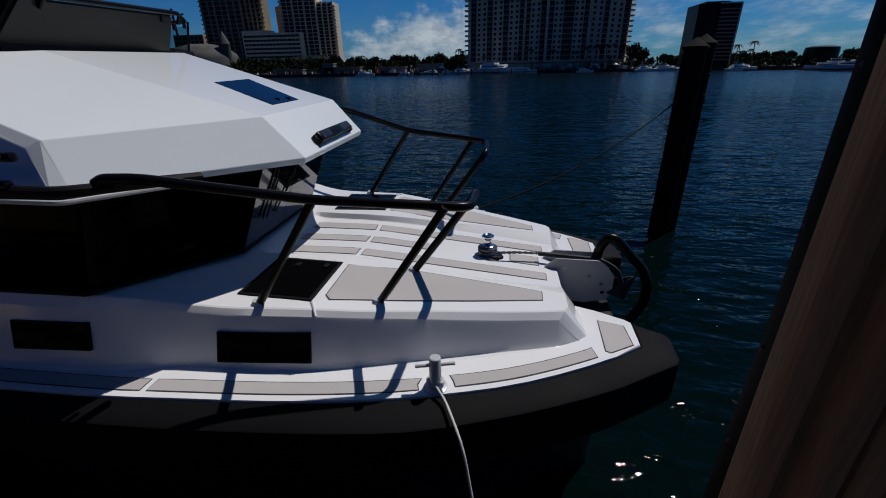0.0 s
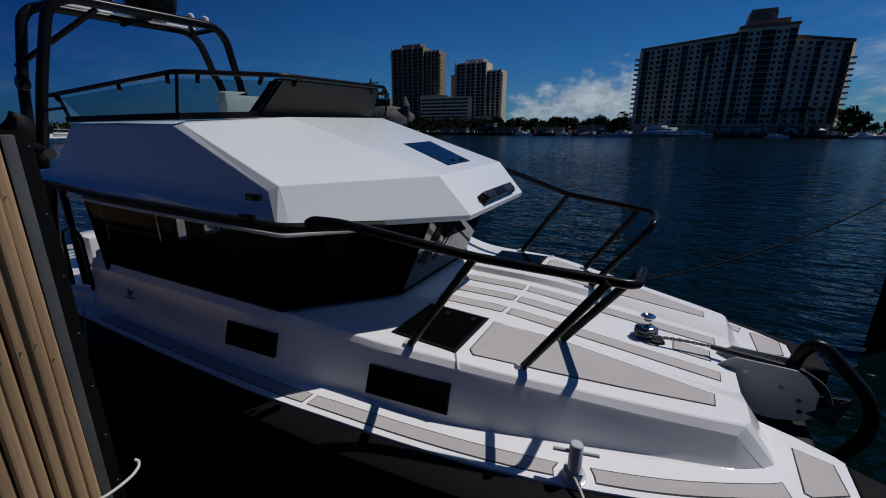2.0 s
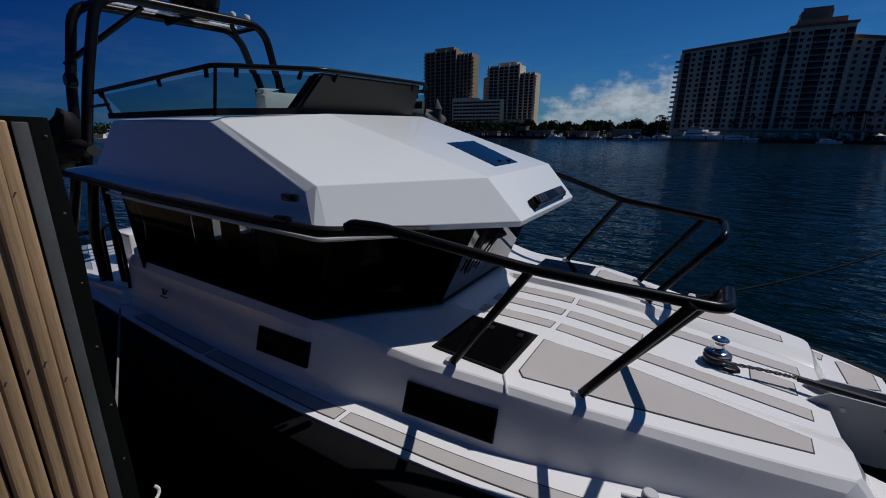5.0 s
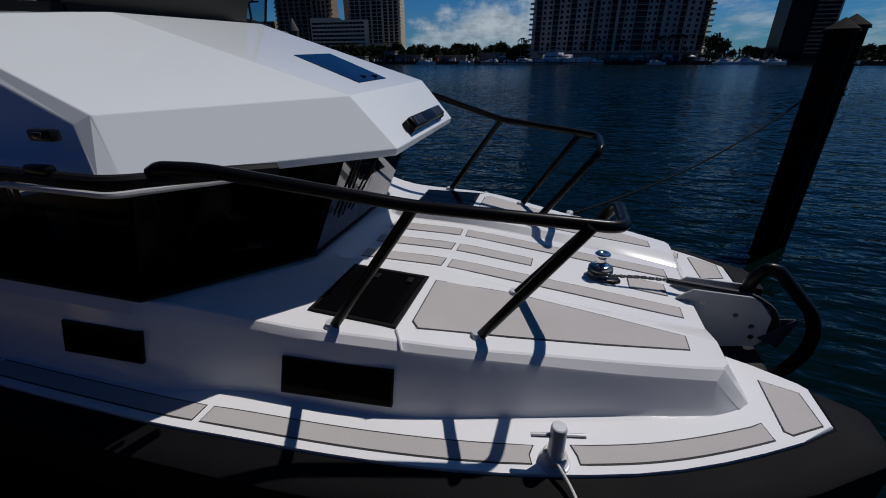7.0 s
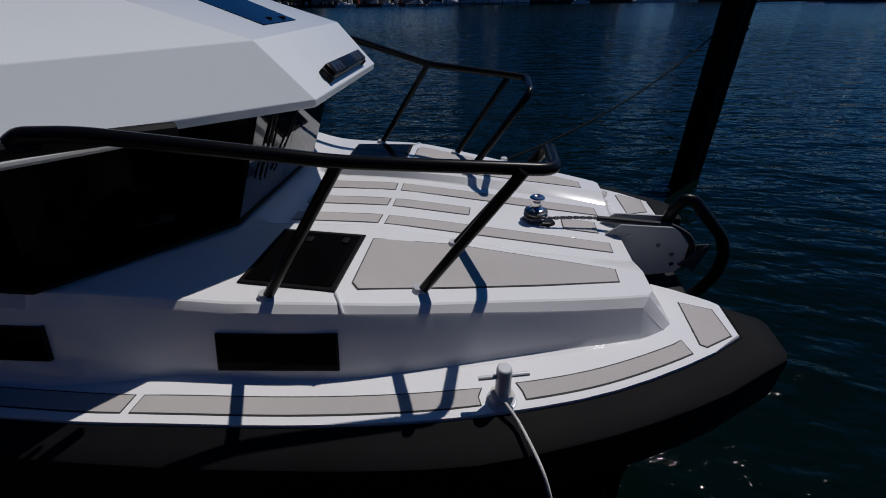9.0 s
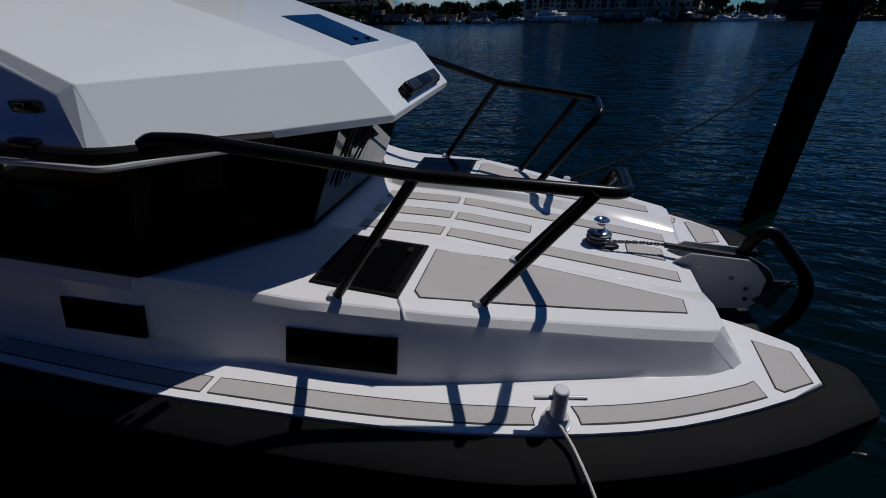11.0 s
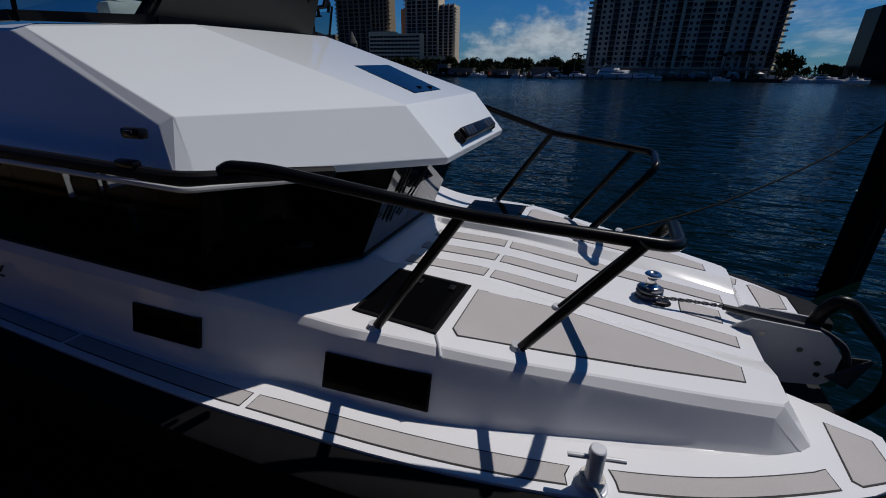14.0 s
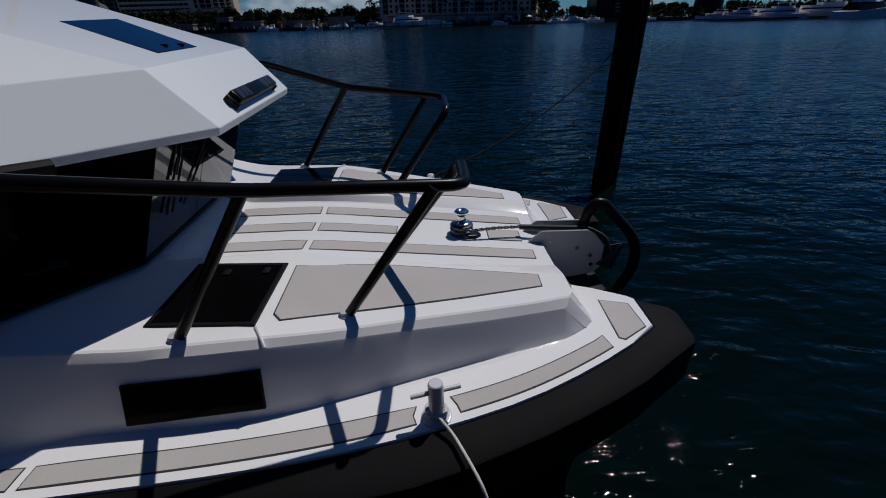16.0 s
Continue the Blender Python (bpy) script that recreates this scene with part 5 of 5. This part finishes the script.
wing("roof_band", ((-54.5, -4.6), (-3, 2.4)), 51.9, 57.8, 0.8, hotel, M_TERRA, 1.6)
wing("roof_band", ((24, 2.4), (48, -5.6)), 54.2, 48.7, 0.8, hotel, M_TERRA, 1.6)
part("crown", box((-3.6, -0.8, 59.1), (24.6, 20, 60.4)), M_TERRA, hotel, smooth=False)
part("crown", box((-0.5, 2, 60.4), (20, 18, 63.4)), M_CONC2, hotel, smooth=False)
part("crown", box((0.5, 5, 62.8), (14, 15, 68.0)), M_CONC2, hotel, smooth=False)
pane_h = unit_mesh("hotel_pane", (-0.80, -0.12, -0.80), (0.80, 0.12, 0.80), M_BGLASS)
door_h = unit_mesh("hotel_door", (-1.72, -0.10, -1.30), (1.72, 0.16, 1.30), M_BGLASS)
bm = box((-1.80, -1.1, -1.5), (1.80, 0.1, -1.32))
add_box(bm, (-1.80, -1.1, -0.72), (1.80, -1.0, -0.62))
for k in range(7):
    add_box(bm, (-1.78 + 0.58 * k, -1.1, -1.32), (-1.70 + 0.58 * k, -1.02, -0.72))
bal_me = bpy.data.meshes.new("hotel_balcony")
bm.to_mesh(bal_me)
bm.free()
bal_me.materials.append(M_CONC2)


def bays(parent, origin, u, width, z0, z1, z2, rows, pattern):
    """Columns of windows (w), balconies with doors (b) and blank piers (p) along a facade."""
    u = Vector((*u, 0)).normalized()
    turn = math.atan2(u.y, u.x)
    for c, kind in enumerate(pattern):
        p = Vector((*origin, 0)) + u * (width * (c + 0.5) / len(pattern))
        for r in range(rows):
            z = z0 + (z1 + (z2 - z1) * (c + 0.5) / len(pattern) - z0) * (r + 0.5) / rows
            for name, me in {"w": (("window", pane_h),), "b": (("balcony_door", door_h), ("balcony", bal_me)), "p": ()}[kind]:
                ob = new(name, me)
                ob.parent = parent
                ob.location = (p.x, p.y, z)
                ob.rotation_euler = (0, 0, turn)


bays(hotel, (-53, -4.1), (51, 7), 50, 6, 50.0, 55.2, 15, "bwwbwwbwwbbwwb")
bays(hotel, (-2.4, -0.05), (1, 0), 26, 6, 57.6, 57.6, 16, "bwwbbwwb")
bays(hotel, (25, 2.6), (23.5, -8), 24, 6, 52.0, 46.6, 14, "wwbwwb")
bal_h = unit_mesh("balcony", (-2.6, -1.3, -0.12), (1.0, 3.2, 0.75), M_WHITEB)
for x, y, n in ((-54.6, -3.4, 15), (49.1, -4.6, 13)):
    for k in range(n):
        ob = new("end_balcony", bal_h)
        ob.parent = hotel
        ob.location = (x, y, 4 + k * 2.95)
for x, w, y in ((-35.2, 1.6, -1.8), (-17.6, 1.6, 0.6), (-3, 1.8, -0.25), (24, 1.8, 0.25), (36.2, 1.4, -1.2)):
    part("pilaster", box((x - w / 2, y - 0.6, 0), (x + w / 2, y + 2, 46)), M_CONC, hotel, smooth=False)
for x in range(-46, 46, 9):
    part("arcade_column", box((x, -9.5, 0), (x + 1, -8.5, 4.2)), M_CONC, hotel, smooth=False)
part("arcade_roof", box((-50, -10, 4.2), (46, -3, 5.0)), M_TERRA, hotel, smooth=False)
part("sign_frame", box((1, 4.6, 68.0), (13.5, 5.0, 69.6)), M_CONC2, hotel, smooth=False)


# two residential towers, a low block and an orange block
def tower(name, label, x0, x1, y, z1, mat, cols, rows, step=None):
    at = ((x0 + x1) / 2, y)
    w = x1 - x0
    ob = thing(name, label, "building", at=(*at, 1.6))
    part("wall", box((-w / 2, 0, 0), (w * 0.18, 16, z1)), mat, ob, smooth=False)
    part("wall", box((w * 0.18, 1.5, 0), (w / 2, 17, z1 * (step or 0.92))), mat, ob, smooth=False)
    part("penthouse", box((-w * 0.32, 3, z1), (w * 0.1, 13, z1 * 1.045)), mat, ob, smooth=False)
    pane = unit_mesh("tower_pane", (-w / cols * 0.42, -0.12, -z1 / rows * 0.37), (w / cols * 0.42, 0.12, z1 / rows * 0.37), M_BGLASS)
    slab = unit_mesh("tower_slab", (-w * 0.345, -1.0, -0.15), (w * 0.345, 0.3, 0.2), mat)
    slab2 = unit_mesh("tower_slab", (-w * 0.165, -1.0, -0.15), (w * 0.165, 0.3, 0.2), mat)
    a = max(2, int(cols * 0.68))
    facade(ob, (-w / 2, -0.02), (1, 0), w * 0.68, 3, z1 - 1, a, rows, pane, slab)
    facade(ob, (w * 0.18, 1.48), (1, 0), w * 0.32, 3, z1 * (step or 0.92) - 1, max(2, cols - a), rows, pane, slab2)
    for c in range(a + 1):
        x = -w / 2 + w * 0.68 * c / a
        if c % 2 == 0:
            part("pier", box((x - 0.7, -1.15, 0), (x + 0.7, 0.5, z1 + 0.6)), mat, ob, smooth=False)
    for c in range(1, max(2, cols - a) + 1):
        x = w * 0.18 + w * 0.32 * c / max(2, cols - a)
        part("pier", box((x - 0.6, 0.35, 0), (x + 0.6, 2.0, z1 * (step or 0.92) + 0.5)), mat, ob, smooth=False)
    edge = unit_mesh("tower_balcony", (-1.8, -1.4, -0.2), (1.8, 4.5, 0.9), mat)
    for x, top in ((-w / 2 - 0.6, z1), (w / 2 + 0.6, z1 * (step or 0.92))):
        for k in range(rows):
            o = new("balcony", edge)
            o.parent = ob
            o.location = (x, 0.6, 3 + (top - 4) * k / rows)
    return ob


tower("residential_tower", "tall brown concrete tower with stacked balconies", -273, -217, 395, 84, M_CONC2, 10, 22, 0.95)
tower("residential_tower", "pale concrete tower with stacked balconies", -195, -148, 392, 65, M_WHITEB, 9, 20, 0.88)
low = block("apartment_block", "low pale apartment block with rows of windows", (-202, 384), [("wall", (-30, 0, 0), (25, 12, 34), None), ("wall", (-30, 0.2, 34), (-4, 11, 36), None)], M_CONC, "building")
facade(low, (-29, -0.02), (1, 0), 53, 6, 33, 14, 8, unit_mesh("low_pane", (-1.7, -0.12, -0.85), (1.7, 0.12, 0.85), M_BGLASS))
block("orange_block", "orange-brown tower block behind the others", (-212, 430), [("wall", (-8, 0, 0), (10, 12, 60), None)], M_TERRA)
block("glass_annex", "low white annex with glass bands", (-160, 372), [("wall", (-20, 0, 0), (22, 10, 14), None), ("window_band", (-19, -0.2, 8), (21, 0.1, 11), M_BGLASS)], M_WHITEB)
pav = thing("pavilion", "grey domed pavilion on the shore", "building", at=(-232, 325, 1.6))
part("dome", lathe([(26, 0), (26, 12), (24, 16), (18, 20), (9, 22.5), (1, 23)], (0, 0, 0), 28), M_DOME, pav)
part("lantern", lathe([(4, 0), (4, 20), (4.5, 22), (0.3, 31)], (22, -4, 0), 14), M_DOME, pav)
unfinished = block("unfinished_block", "dark unfinished concrete block beside the towers", (-298, 402), [("wall", (-16, 0, 0), (15, 12, 30), None), ("wall", (-16, 0.5, 30), (15, 12, 36), None)], M_CONC2)
facade(unfinished, (-15.5, -0.02), (1, 0), 30, 3, 35, 7, 8, unit_mesh("open_bay", (-1.6, -0.12, -1.5), (1.6, 0.12, 1.5), M_BGLASS))
crane_ob = thing("tower_crane", "thin lattice tower crane over the roofs", "crane", at=(-330, 430, 1.6))
part("mast", box((-0.8, -0.8, 0), (0.8, 0.8, 62)), M_DOCKT, crane_ob, smooth=False)
part("jib", box((-38, -0.6, 56), (12, 0.6, 57.4)), M_DOCKT, crane_ob, smooth=False)

# dark office block on the right
office = thing("office_block", "dark glass office block with horizontal bands", "building", at=(126, 312, 1.6))
part("wall", box((-4.5, 0, 0), (8, 18, 36.4)), M_DARKB, office, smooth=False)
part("wall", box((8, -1.5, 0), (19.6, 18, 36)), M_DARKB, office, smooth=False)
band = unit_mesh("office_band", (-5.6, -0.15, -0.35), (5.6, 0.1, 0.35), M_CONC2)
for k in range(14):
    ob = new("window_band", band)
    ob.parent = office
    ob.location = (13.7, -1.55, 4.5 + 2.2 * k)
part("edge_frame", box((19.4, -1.8, 0), (20.2, 18, 36.8)), M_CONC, office, smooth=False)
part("edge_frame", box((8, -1.8, 36.0), (19.4, 0, 36.8)), M_CONC, office, smooth=False)
part("plant_room", box((1, 4, 36.4), (15, 14, 38)), M_DARKB, office, smooth=False)
tank = thing("round_hall", "low dark round hall on the shore", "building", at=(203, 318, 1.6))
part("wall", lathe([(9, 0), (9, 8.5), (8.8, 10.5), (6, 11.2), (0.5, 11.5)], (0, 0, 0), 24), M_DARKB, tank)


# ---- trees ----
rng = random.Random(7)


def leaf_clumps(bm, centre, rx, rz, n, size):
    for _ in range(n):
        a, b, r = rng.uniform(0, 2 * math.pi), rng.uniform(-1, 1), rng.random() ** 0.4
        s = math.sqrt(1 - b * b)
        c = Vector(centre) + Vector((rx * r * s * math.cos(a), rx * r * s * math.sin(a), rz * r * b))
        q = Euler((rng.uniform(0, 6), rng.uniform(0, 6), rng.uniform(0, 6))).to_matrix()
        k = size * rng.uniform(0.6, 1.4)
        v = [bm.verts.new(c + q @ Vector(p) * k) for p in ((-0.5, -0.25, 0), (0.5, -0.25, 0.1), (0.55, 0.25, 0), (-0.45, 0.3, 0.15))]
        bm.faces.new(v)
    return bm


def tree_mesh(h, r, seed):
    rng.seed(seed)
    tr = bmesh.new()
    add_tube(tr, [(0, 0, 0), (0.1, 0, h * 0.3), (0.0, 0.1, h * 0.55)], [0.28, 0.22, 0.14], 7)
    for k in range(4):
        a = k * 1.6 + seed
        add_tube(tr, [(0, 0, h * 0.4), (r * 0.5 * math.cos(a), r * 0.5 * math.sin(a), h * 0.7)], [0.12, 0.05], 5)
    cr = bmesh.new()
    for k in range(7):
        a = rng.uniform(0, 6.28)
        d = rng.uniform(0, r * 0.65)
        leaf_clumps(cr, (d * math.cos(a), d * math.sin(a), h * rng.uniform(0.5, 0.85)), r * rng.uniform(0.35, 0.6), h * 0.2, 70, r * 0.20)
    return tr, cr


def palm_mesh(h, seed):
    rng.seed(seed)
    tr = bmesh.new()
    add_tube(tr, [(0, 0, 0), (0.15, 0, h * 0.5), (0.4, 0.1, h)], [0.22, 0.17, 0.14], 7)
    cr = bmesh.new()
    for k in range(15):
        a = k * 2.4
        up = rng.uniform(-0.2, 0.9)
        length = rng.uniform(2.0, 2.9)
        prev = None
        for j in range(6):
            t = j / 5
            p = Vector((0.4, 0.1, h)) + Vector((math.cos(a), math.sin(a), 0)) * length * t + Vector((0, 0, (up * t - 1.3 * t * t) * 1.5))
            side = Vector((-math.sin(a), math.cos(a), -0.4)) * (0.42 * (1 - t * 0.8))
            cur = (cr.verts.new(p - side), cr.verts.new(p), cr.verts.new(p + Vector((side.x * -1, side.y * -1, side.z)) * -1))
            if prev:
                cr.faces.new((prev[0], prev[1], cur[1], cur[0]))
                cr.faces.new((prev[1], prev[2], cur[2], cur[1]))
            prev = cur
    return tr, cr


def plant(name, label, pair, spots, group):
    tr, cr = pair
    ob = thing(name, label, "tree", group, at=spots[0][:3])
    part("trunk", tr, M_TRUNK, ob, smooth=False)
    part("crown", cr, M_LEAF, ob, smooth=False)
    ob.scale = (spots[0][3],) * 3
    for x, y, z, s in spots[1:]:
        o = copy_thing(ob, Matrix.Translation((x, y, z)) @ Matrix.Rotation(x * 1.7, 4, "Z"))
        o.scale = (s, s, s)


rng2 = random.Random(11)
for seed in range(3):
    spots = [(rng2.uniform(-300, -24), rng2.uniform(316, 345), 1.6, rng2.uniform(0.8, 1.45)) for _ in range(70)]
    spots += [(rng2.uniform(60, 330), rng2.uniform(322, 352), 1.6, rng2.uniform(0.6, 1.15)) for _ in range(26)]
    plant("shore_tree", "dark green leafy tree on the far shore", tree_mesh(8.5, 4.2, seed), spots, "shore trees")
palm_spots = [(-30, 309, 1.6, 1.1), (-27, 312, 1.6, 1.0), (-60, 312, 1.6, 0.8), (62, 309, 1.6, 1.15), (75, 310, 1.6, 1.2), (82, 308, 1.6, 1.0), (34, 307.5, 1.6, 0.95), (10, 308, 1.6, 0.8), (150, 312, 1.6, 1.0), (160, 312, 1.6, 1.15), (-100, 312, 1.6, 0.9), (-128, 312, 1.6, 1.0), (-150, 313, 1.6, 0.9), (-12, 308, 1.6, 0.75), (48, 308, 1.6, 0.85)]
palm_spots = [(x, y, z, 1.4 * s) for x, y, z, s in palm_spots] + [(55, 304, 1.6, 1.5), (68, 305, 1.6, 1.6), (78, 304, 1.6, 1.5), (149, 306, 1.6, 1.0), (156, 307, 1.6, 1.1), (20, 304, 1.6, 1.4)]
plant("palm_tree", "palm tree with drooping fronds on the far shore", palm_mesh(9.0, 3), palm_spots, "shore palms")
big = tree_mesh(12, 6.0, 21)
plant("shade_tree", "large dark broad-leaved tree beside the hotel", big, [(85, 308, 1.6, 1.3), (92, 314, 1.6, 1.05)], "shore trees")
# dense planting behind the quay
bm = bmesh.new()
for k in range(420):
    x = rng2.uniform(-330, -25) if k < 330 else rng2.uniform(58, 340)
    h = rng2.uniform(2.2, 5.4) if k % 3 else rng2.uniform(5.5, 8.5)
    leaf_clumps(bm, (x, rng2.uniform(305, 316), 1.2 + h * 0.5), rng2.uniform(2.2, 4.2), h * 0.62, 46, 1.05)
tagged(part("shrub_belt", bm, M_LEAF, smooth=False), "dense dark shrubs along the far quay", "shrubs", kind="stuff")
# woods at the horizon left and right
bm = bmesh.new()
for k in range(320):
    x = rng2.uniform(-900, 900)
    leaf_clumps(bm, (x, rng2.uniform(440, 500), 6), 9, 7, 60, 2.6)
tagged(part("far_woods", bm, M_LEAF, smooth=False), "dark belt of distant trees", "woods", kind="stuff")
bm = bmesh.new()
for k in range(170):
    y = rng2.uniform(-150, 330)
    leaf_clumps(bm, (rng2.uniform(-215, -190), y, 3.2), 6, 2.6, 110, 0.9)
tagged(part("west_woods", bm, M_LEAF, smooth=False), "dark belt of trees along the west shore", "woods", kind="stuff")
bm = bmesh.new()
vs = [bm.verts.new(p) for p in ((-900, -300, 1.2), (-184, -300, 1.2), (-184, 304, 1.2), (-900, 304, 1.2), (-184, -300, -2), (-184, 304, -2))]
bm.faces.new(vs[:4])
bm.faces.new((vs[1], vs[4], vs[5], vs[2]))
tagged(part("west_ground", bm, M_LAND, smooth=False), "flat west shore with trees", "shore", kind="structure")


# ---- moored boats and jetty on the far shore ----
def tapered(bm, z, f):
    """Draws the upper edge of a deckhouse inwards."""
    for v in bm.verts:
        if v.co.z > z:
            v.co.y *= f
            v.co.x *= 0.95
    return bm


def yacht(at, length, heading, label, house=None):
    house = house or M_YACHT
    length *= 1.15
    ob = thing("moored_yacht", label, "boat", "moored boats", at=(*at, 0))
    ob.rotation_euler = (0, 0, heading)
    L = length
    bm = bmesh.new()
    rows = []
    for t in np.linspace(0, 1, 9):
        x = (t - 0.5) * L
        w = L * 0.13 * (1 - max(0, t - 0.55) ** 2 * 4.6)
        h = L * (0.085 + 0.05 * t)
        rows.append([bm.verts.new(p) for p in ((x, -w, h), (x, -w * 0.75, 0), (x, w * 0.75, 0), (x, w, h))])
    for a, b in zip(rows, rows[1:]):
        for k in range(4):
            bm.faces.new((a[k], a[(k + 1) % 4], b[(k + 1) % 4], b[k]))
    bm.faces.new(rows[0])
    bm.faces.new(rows[-1][::-1])
    part("hull", bm, M_YACHT, ob, smooth=False)
    h = L * 0.1
    part("deckhouse", tapered(prism([(-0.36 * L, -0.115 * L), (0.12 * L, -0.105 * L), (0.26 * L, 0), (0.12 * L, 0.105 * L), (-0.36 * L, 0.115 * L)], h, h + L * 0.085), h + L * 0.05, 0.5), house, ob, smooth=False)
    part("window_band", prism([(-0.30 * L, -0.092 * L), (0.13 * L, -0.088 * L), (0.235 * L, 0), (0.13 * L, 0.088 * L), (-0.30 * L, 0.092 * L)], h + L * 0.035, h + L * 0.052), M_BGLASS, ob, smooth=False)
    part("flybridge", tapered(prism([(-0.30 * L, -0.075 * L), (0.02 * L, -0.07 * L), (0.06 * L, 0), (0.02 * L, 0.07 * L), (-0.30 * L, 0.075 * L)], h + L * 0.085, h + L * 0.12), h + L * 0.1, 0.6), M_YACHT, ob, smooth=False)
    part("hard_top", prism([(-0.27 * L, -0.07 * L), (-0.02 * L, -0.065 * L), (-0.02 * L, 0.065 * L), (-0.27 * L, 0.07 * L)], h + L * 0.165, h + L * 0.175), house, ob, smooth=False)
    for x in (-0.24, -0.05):
        part("stanchion", tube([(x * L, -0.05 * L, h + L * 0.12), (x * L, -0.05 * L, h + L * 0.168)], L * 0.004, 6), M_YACHT, ob, smooth=False)
    part("mast", tube([(-0.2 * L, 0, h + 0.17 * L), (-0.22 * L, 0, h + 0.27 * L)], 0.05, 6), M_YACHT, ob, smooth=False)
    return ob


for x, y, L, a in ((-3, 285, 26, 0.05), (14, 286, 15, 0.1), (-24, 286, 14, 0.0), (-34, 286, 10, 0.1), (52, 286, 9, 0.0), (88, 285, 12, 0.2), (100, 286, 14, -0.1), (-62, 286, 9, 0.0), (-90, 286, 11, 0.05), (-46, 284, 12, 3.1), (112, 286, 12, 0.3)):
    yacht((x, y), L, a, "white motor yacht moored at the far quay")
for x, y, L, a in ((135, 190, 16, 2.6), (150, 188, 20, 2.7), (168, 186, 24, 2.65), (186, 188, 22, 2.7), (205, 190, 26, 2.6), (226, 190, 24, 2.7), (142, 214, 15, 2.9), (163, 213, 18, 0.3), (196, 212, 20, 0.2), (232, 214, 22, 0.25), (250, 192, 24, 2.7), (118, 236, 13, 0.1), (262, 215, 22, 0.3)):
    yacht((x, y), L, a, "white motor yacht in the far marina")
for x, y, L, a in ((176, 172, 26, 0.25), (214, 168, 30, 0.1), (252, 172, 30, 0.15), (150, 200, 18, 3.0)):
    yacht((x, y), L, a, "large motor yacht with dark canopy in the marina", M_DARKB)
yacht((-122, 44), 10, 1.1, "white motor yacht moored at the west shore")
yacht((-126, 12), 11, 0.2, "white motor yacht moored at the west shore")
yacht((-118, 26), 12, 0.4, "white motor yacht moored at the west shore")
tagged(part("marina_jetty", box((120, 182, 0.5), (260, 184, 1.0)), M_DOCKT, smooth=False), "long low dark timber jetty of the marina", "jetty", kind="structure")
tagged(part("marina_jetty", box((104, 204, 0.5), (300, 206, 1.0)), M_DOCKT, smooth=False), "long low dark timber jetty of the marina", "jetty", kind="structure")
bm = bmesh.new()
for k in range(230):
    x, y = rng2.uniform(-230, 120), rng2.uniform(291.5, 303)
    w, h = rng2.uniform(0.6, 3.2), rng2.uniform(0.6, 2.3)
    add_box(bm, (x, y, 1.6), (x + w, y + rng2.uniform(0.6, 2), 1.6 + h))
tagged(part("quay_clutter", bm, M_CLUTTER, smooth=False), "small huts, parked cars and signs along the far quay", "clutter", kind="stuff")
awning_me = bpy.data.meshes.new("canopy")
bm = lathe([(2.6, 0.0), (2.55, 0.12), (0.1, 1.1)], (0, 0, 0), 8)
bm.to_mesh(awning_me)
bm.free()
awning_me.materials.append(M_YACHT)
pole_me = unit_mesh("canopy_pole", (-0.06, -0.06, -2.6), (0.06, 0.06, 0.1), M_DOCKT)
for k, x in enumerate((28, 44, 60, 72, -40)):
    cn = thing("canopy_tent", "white canopy tent on the far quay", "tent", "quay tents", at=(x, 296 + k % 3, 4.2))
    for nm, me in (("canopy", awning_me), ("pole", pole_me)):
        ob = new(nm, me)
        ob.parent = cn
jetty = thing("far_jetty", "dark timber jetty with piles before the far quay", "jetty", at=(0, 281, 0))
part("walkway", box((-60, -1, 0.9), (42, 1, 1.2)), M_DOCKT, jetty, smooth=False)
pile_me = unit_mesh("jetty_pile", (-0.25, -0.25, -2), (0.25, 0.25, 2.6), M_DOCKT)
for k in range(13):
    ob = new("jetty_post", pile_me)
    ob.parent = jetty
    ob.location = (-60 + 8.3 * k, -1.3 - 0.6 * (k % 2), 0.4 * (k % 3))
for x, w, h in ((-150, 22, 3.2), (-110, 26, 4.0), (-75, 20, 3.5), (-48, 16, 5.0), (-120, 8, 6.5)):
    block("shore_shed", "low pale shed along the far quay", (x, 297), [("wall", (-w / 2, 0, 0), (w / 2, 6, h), None), ("roof", (-w / 2 - 0.5, -0.6, h), (w / 2 + 0.5, 6.5, h + 0.4), M_CONC2)], M_SHED, "shed")


# ---- closing the place behind the camera ----
# unseen dark screen, added to hold back skylight on the boat's near side
boathouse = thing("boathouse", "long dark screen with sloping top, added unseen behind the dock", "building", at=(-3, -9.5, 1.45))
part("wall", box((-34, -0.3, -3.5), (34, 0.0, 2.6)), M_DOCKT, boathouse, smooth=False)
part("roof", panel([(-35, 0.9, 2.4), (35, 0.9, 2.4), (35, -6, 4.4), (-35, -6, 4.4)], 0.2), M_DOCKT, boathouse, smooth=False)
# added ground, never in view, kept dark to weaken bounce light
tagged(part("home_ground", box((-120, -60, -3), (120, -4.5, 1.38)), M_UNSEEN, smooth=False), "flat dark ground added unseen behind the dock", "shore", kind="structure")

pale = block("shore_hotel", "pale rendered building with rows of windows behind the dock", (-112, -58), [("wall", (-13, -12, 0), (13, 0, 27), None)], M_WHITEB)
facade(pale, (-12.5, 0.02), (1, 0), 25, 2, 26, 7, 8, unit_mesh("shore_pane", (-1.1, -0.12, -0.95), (1.1, 0.12, 0.95), M_BGLASS))
pale.location.z = 1.38
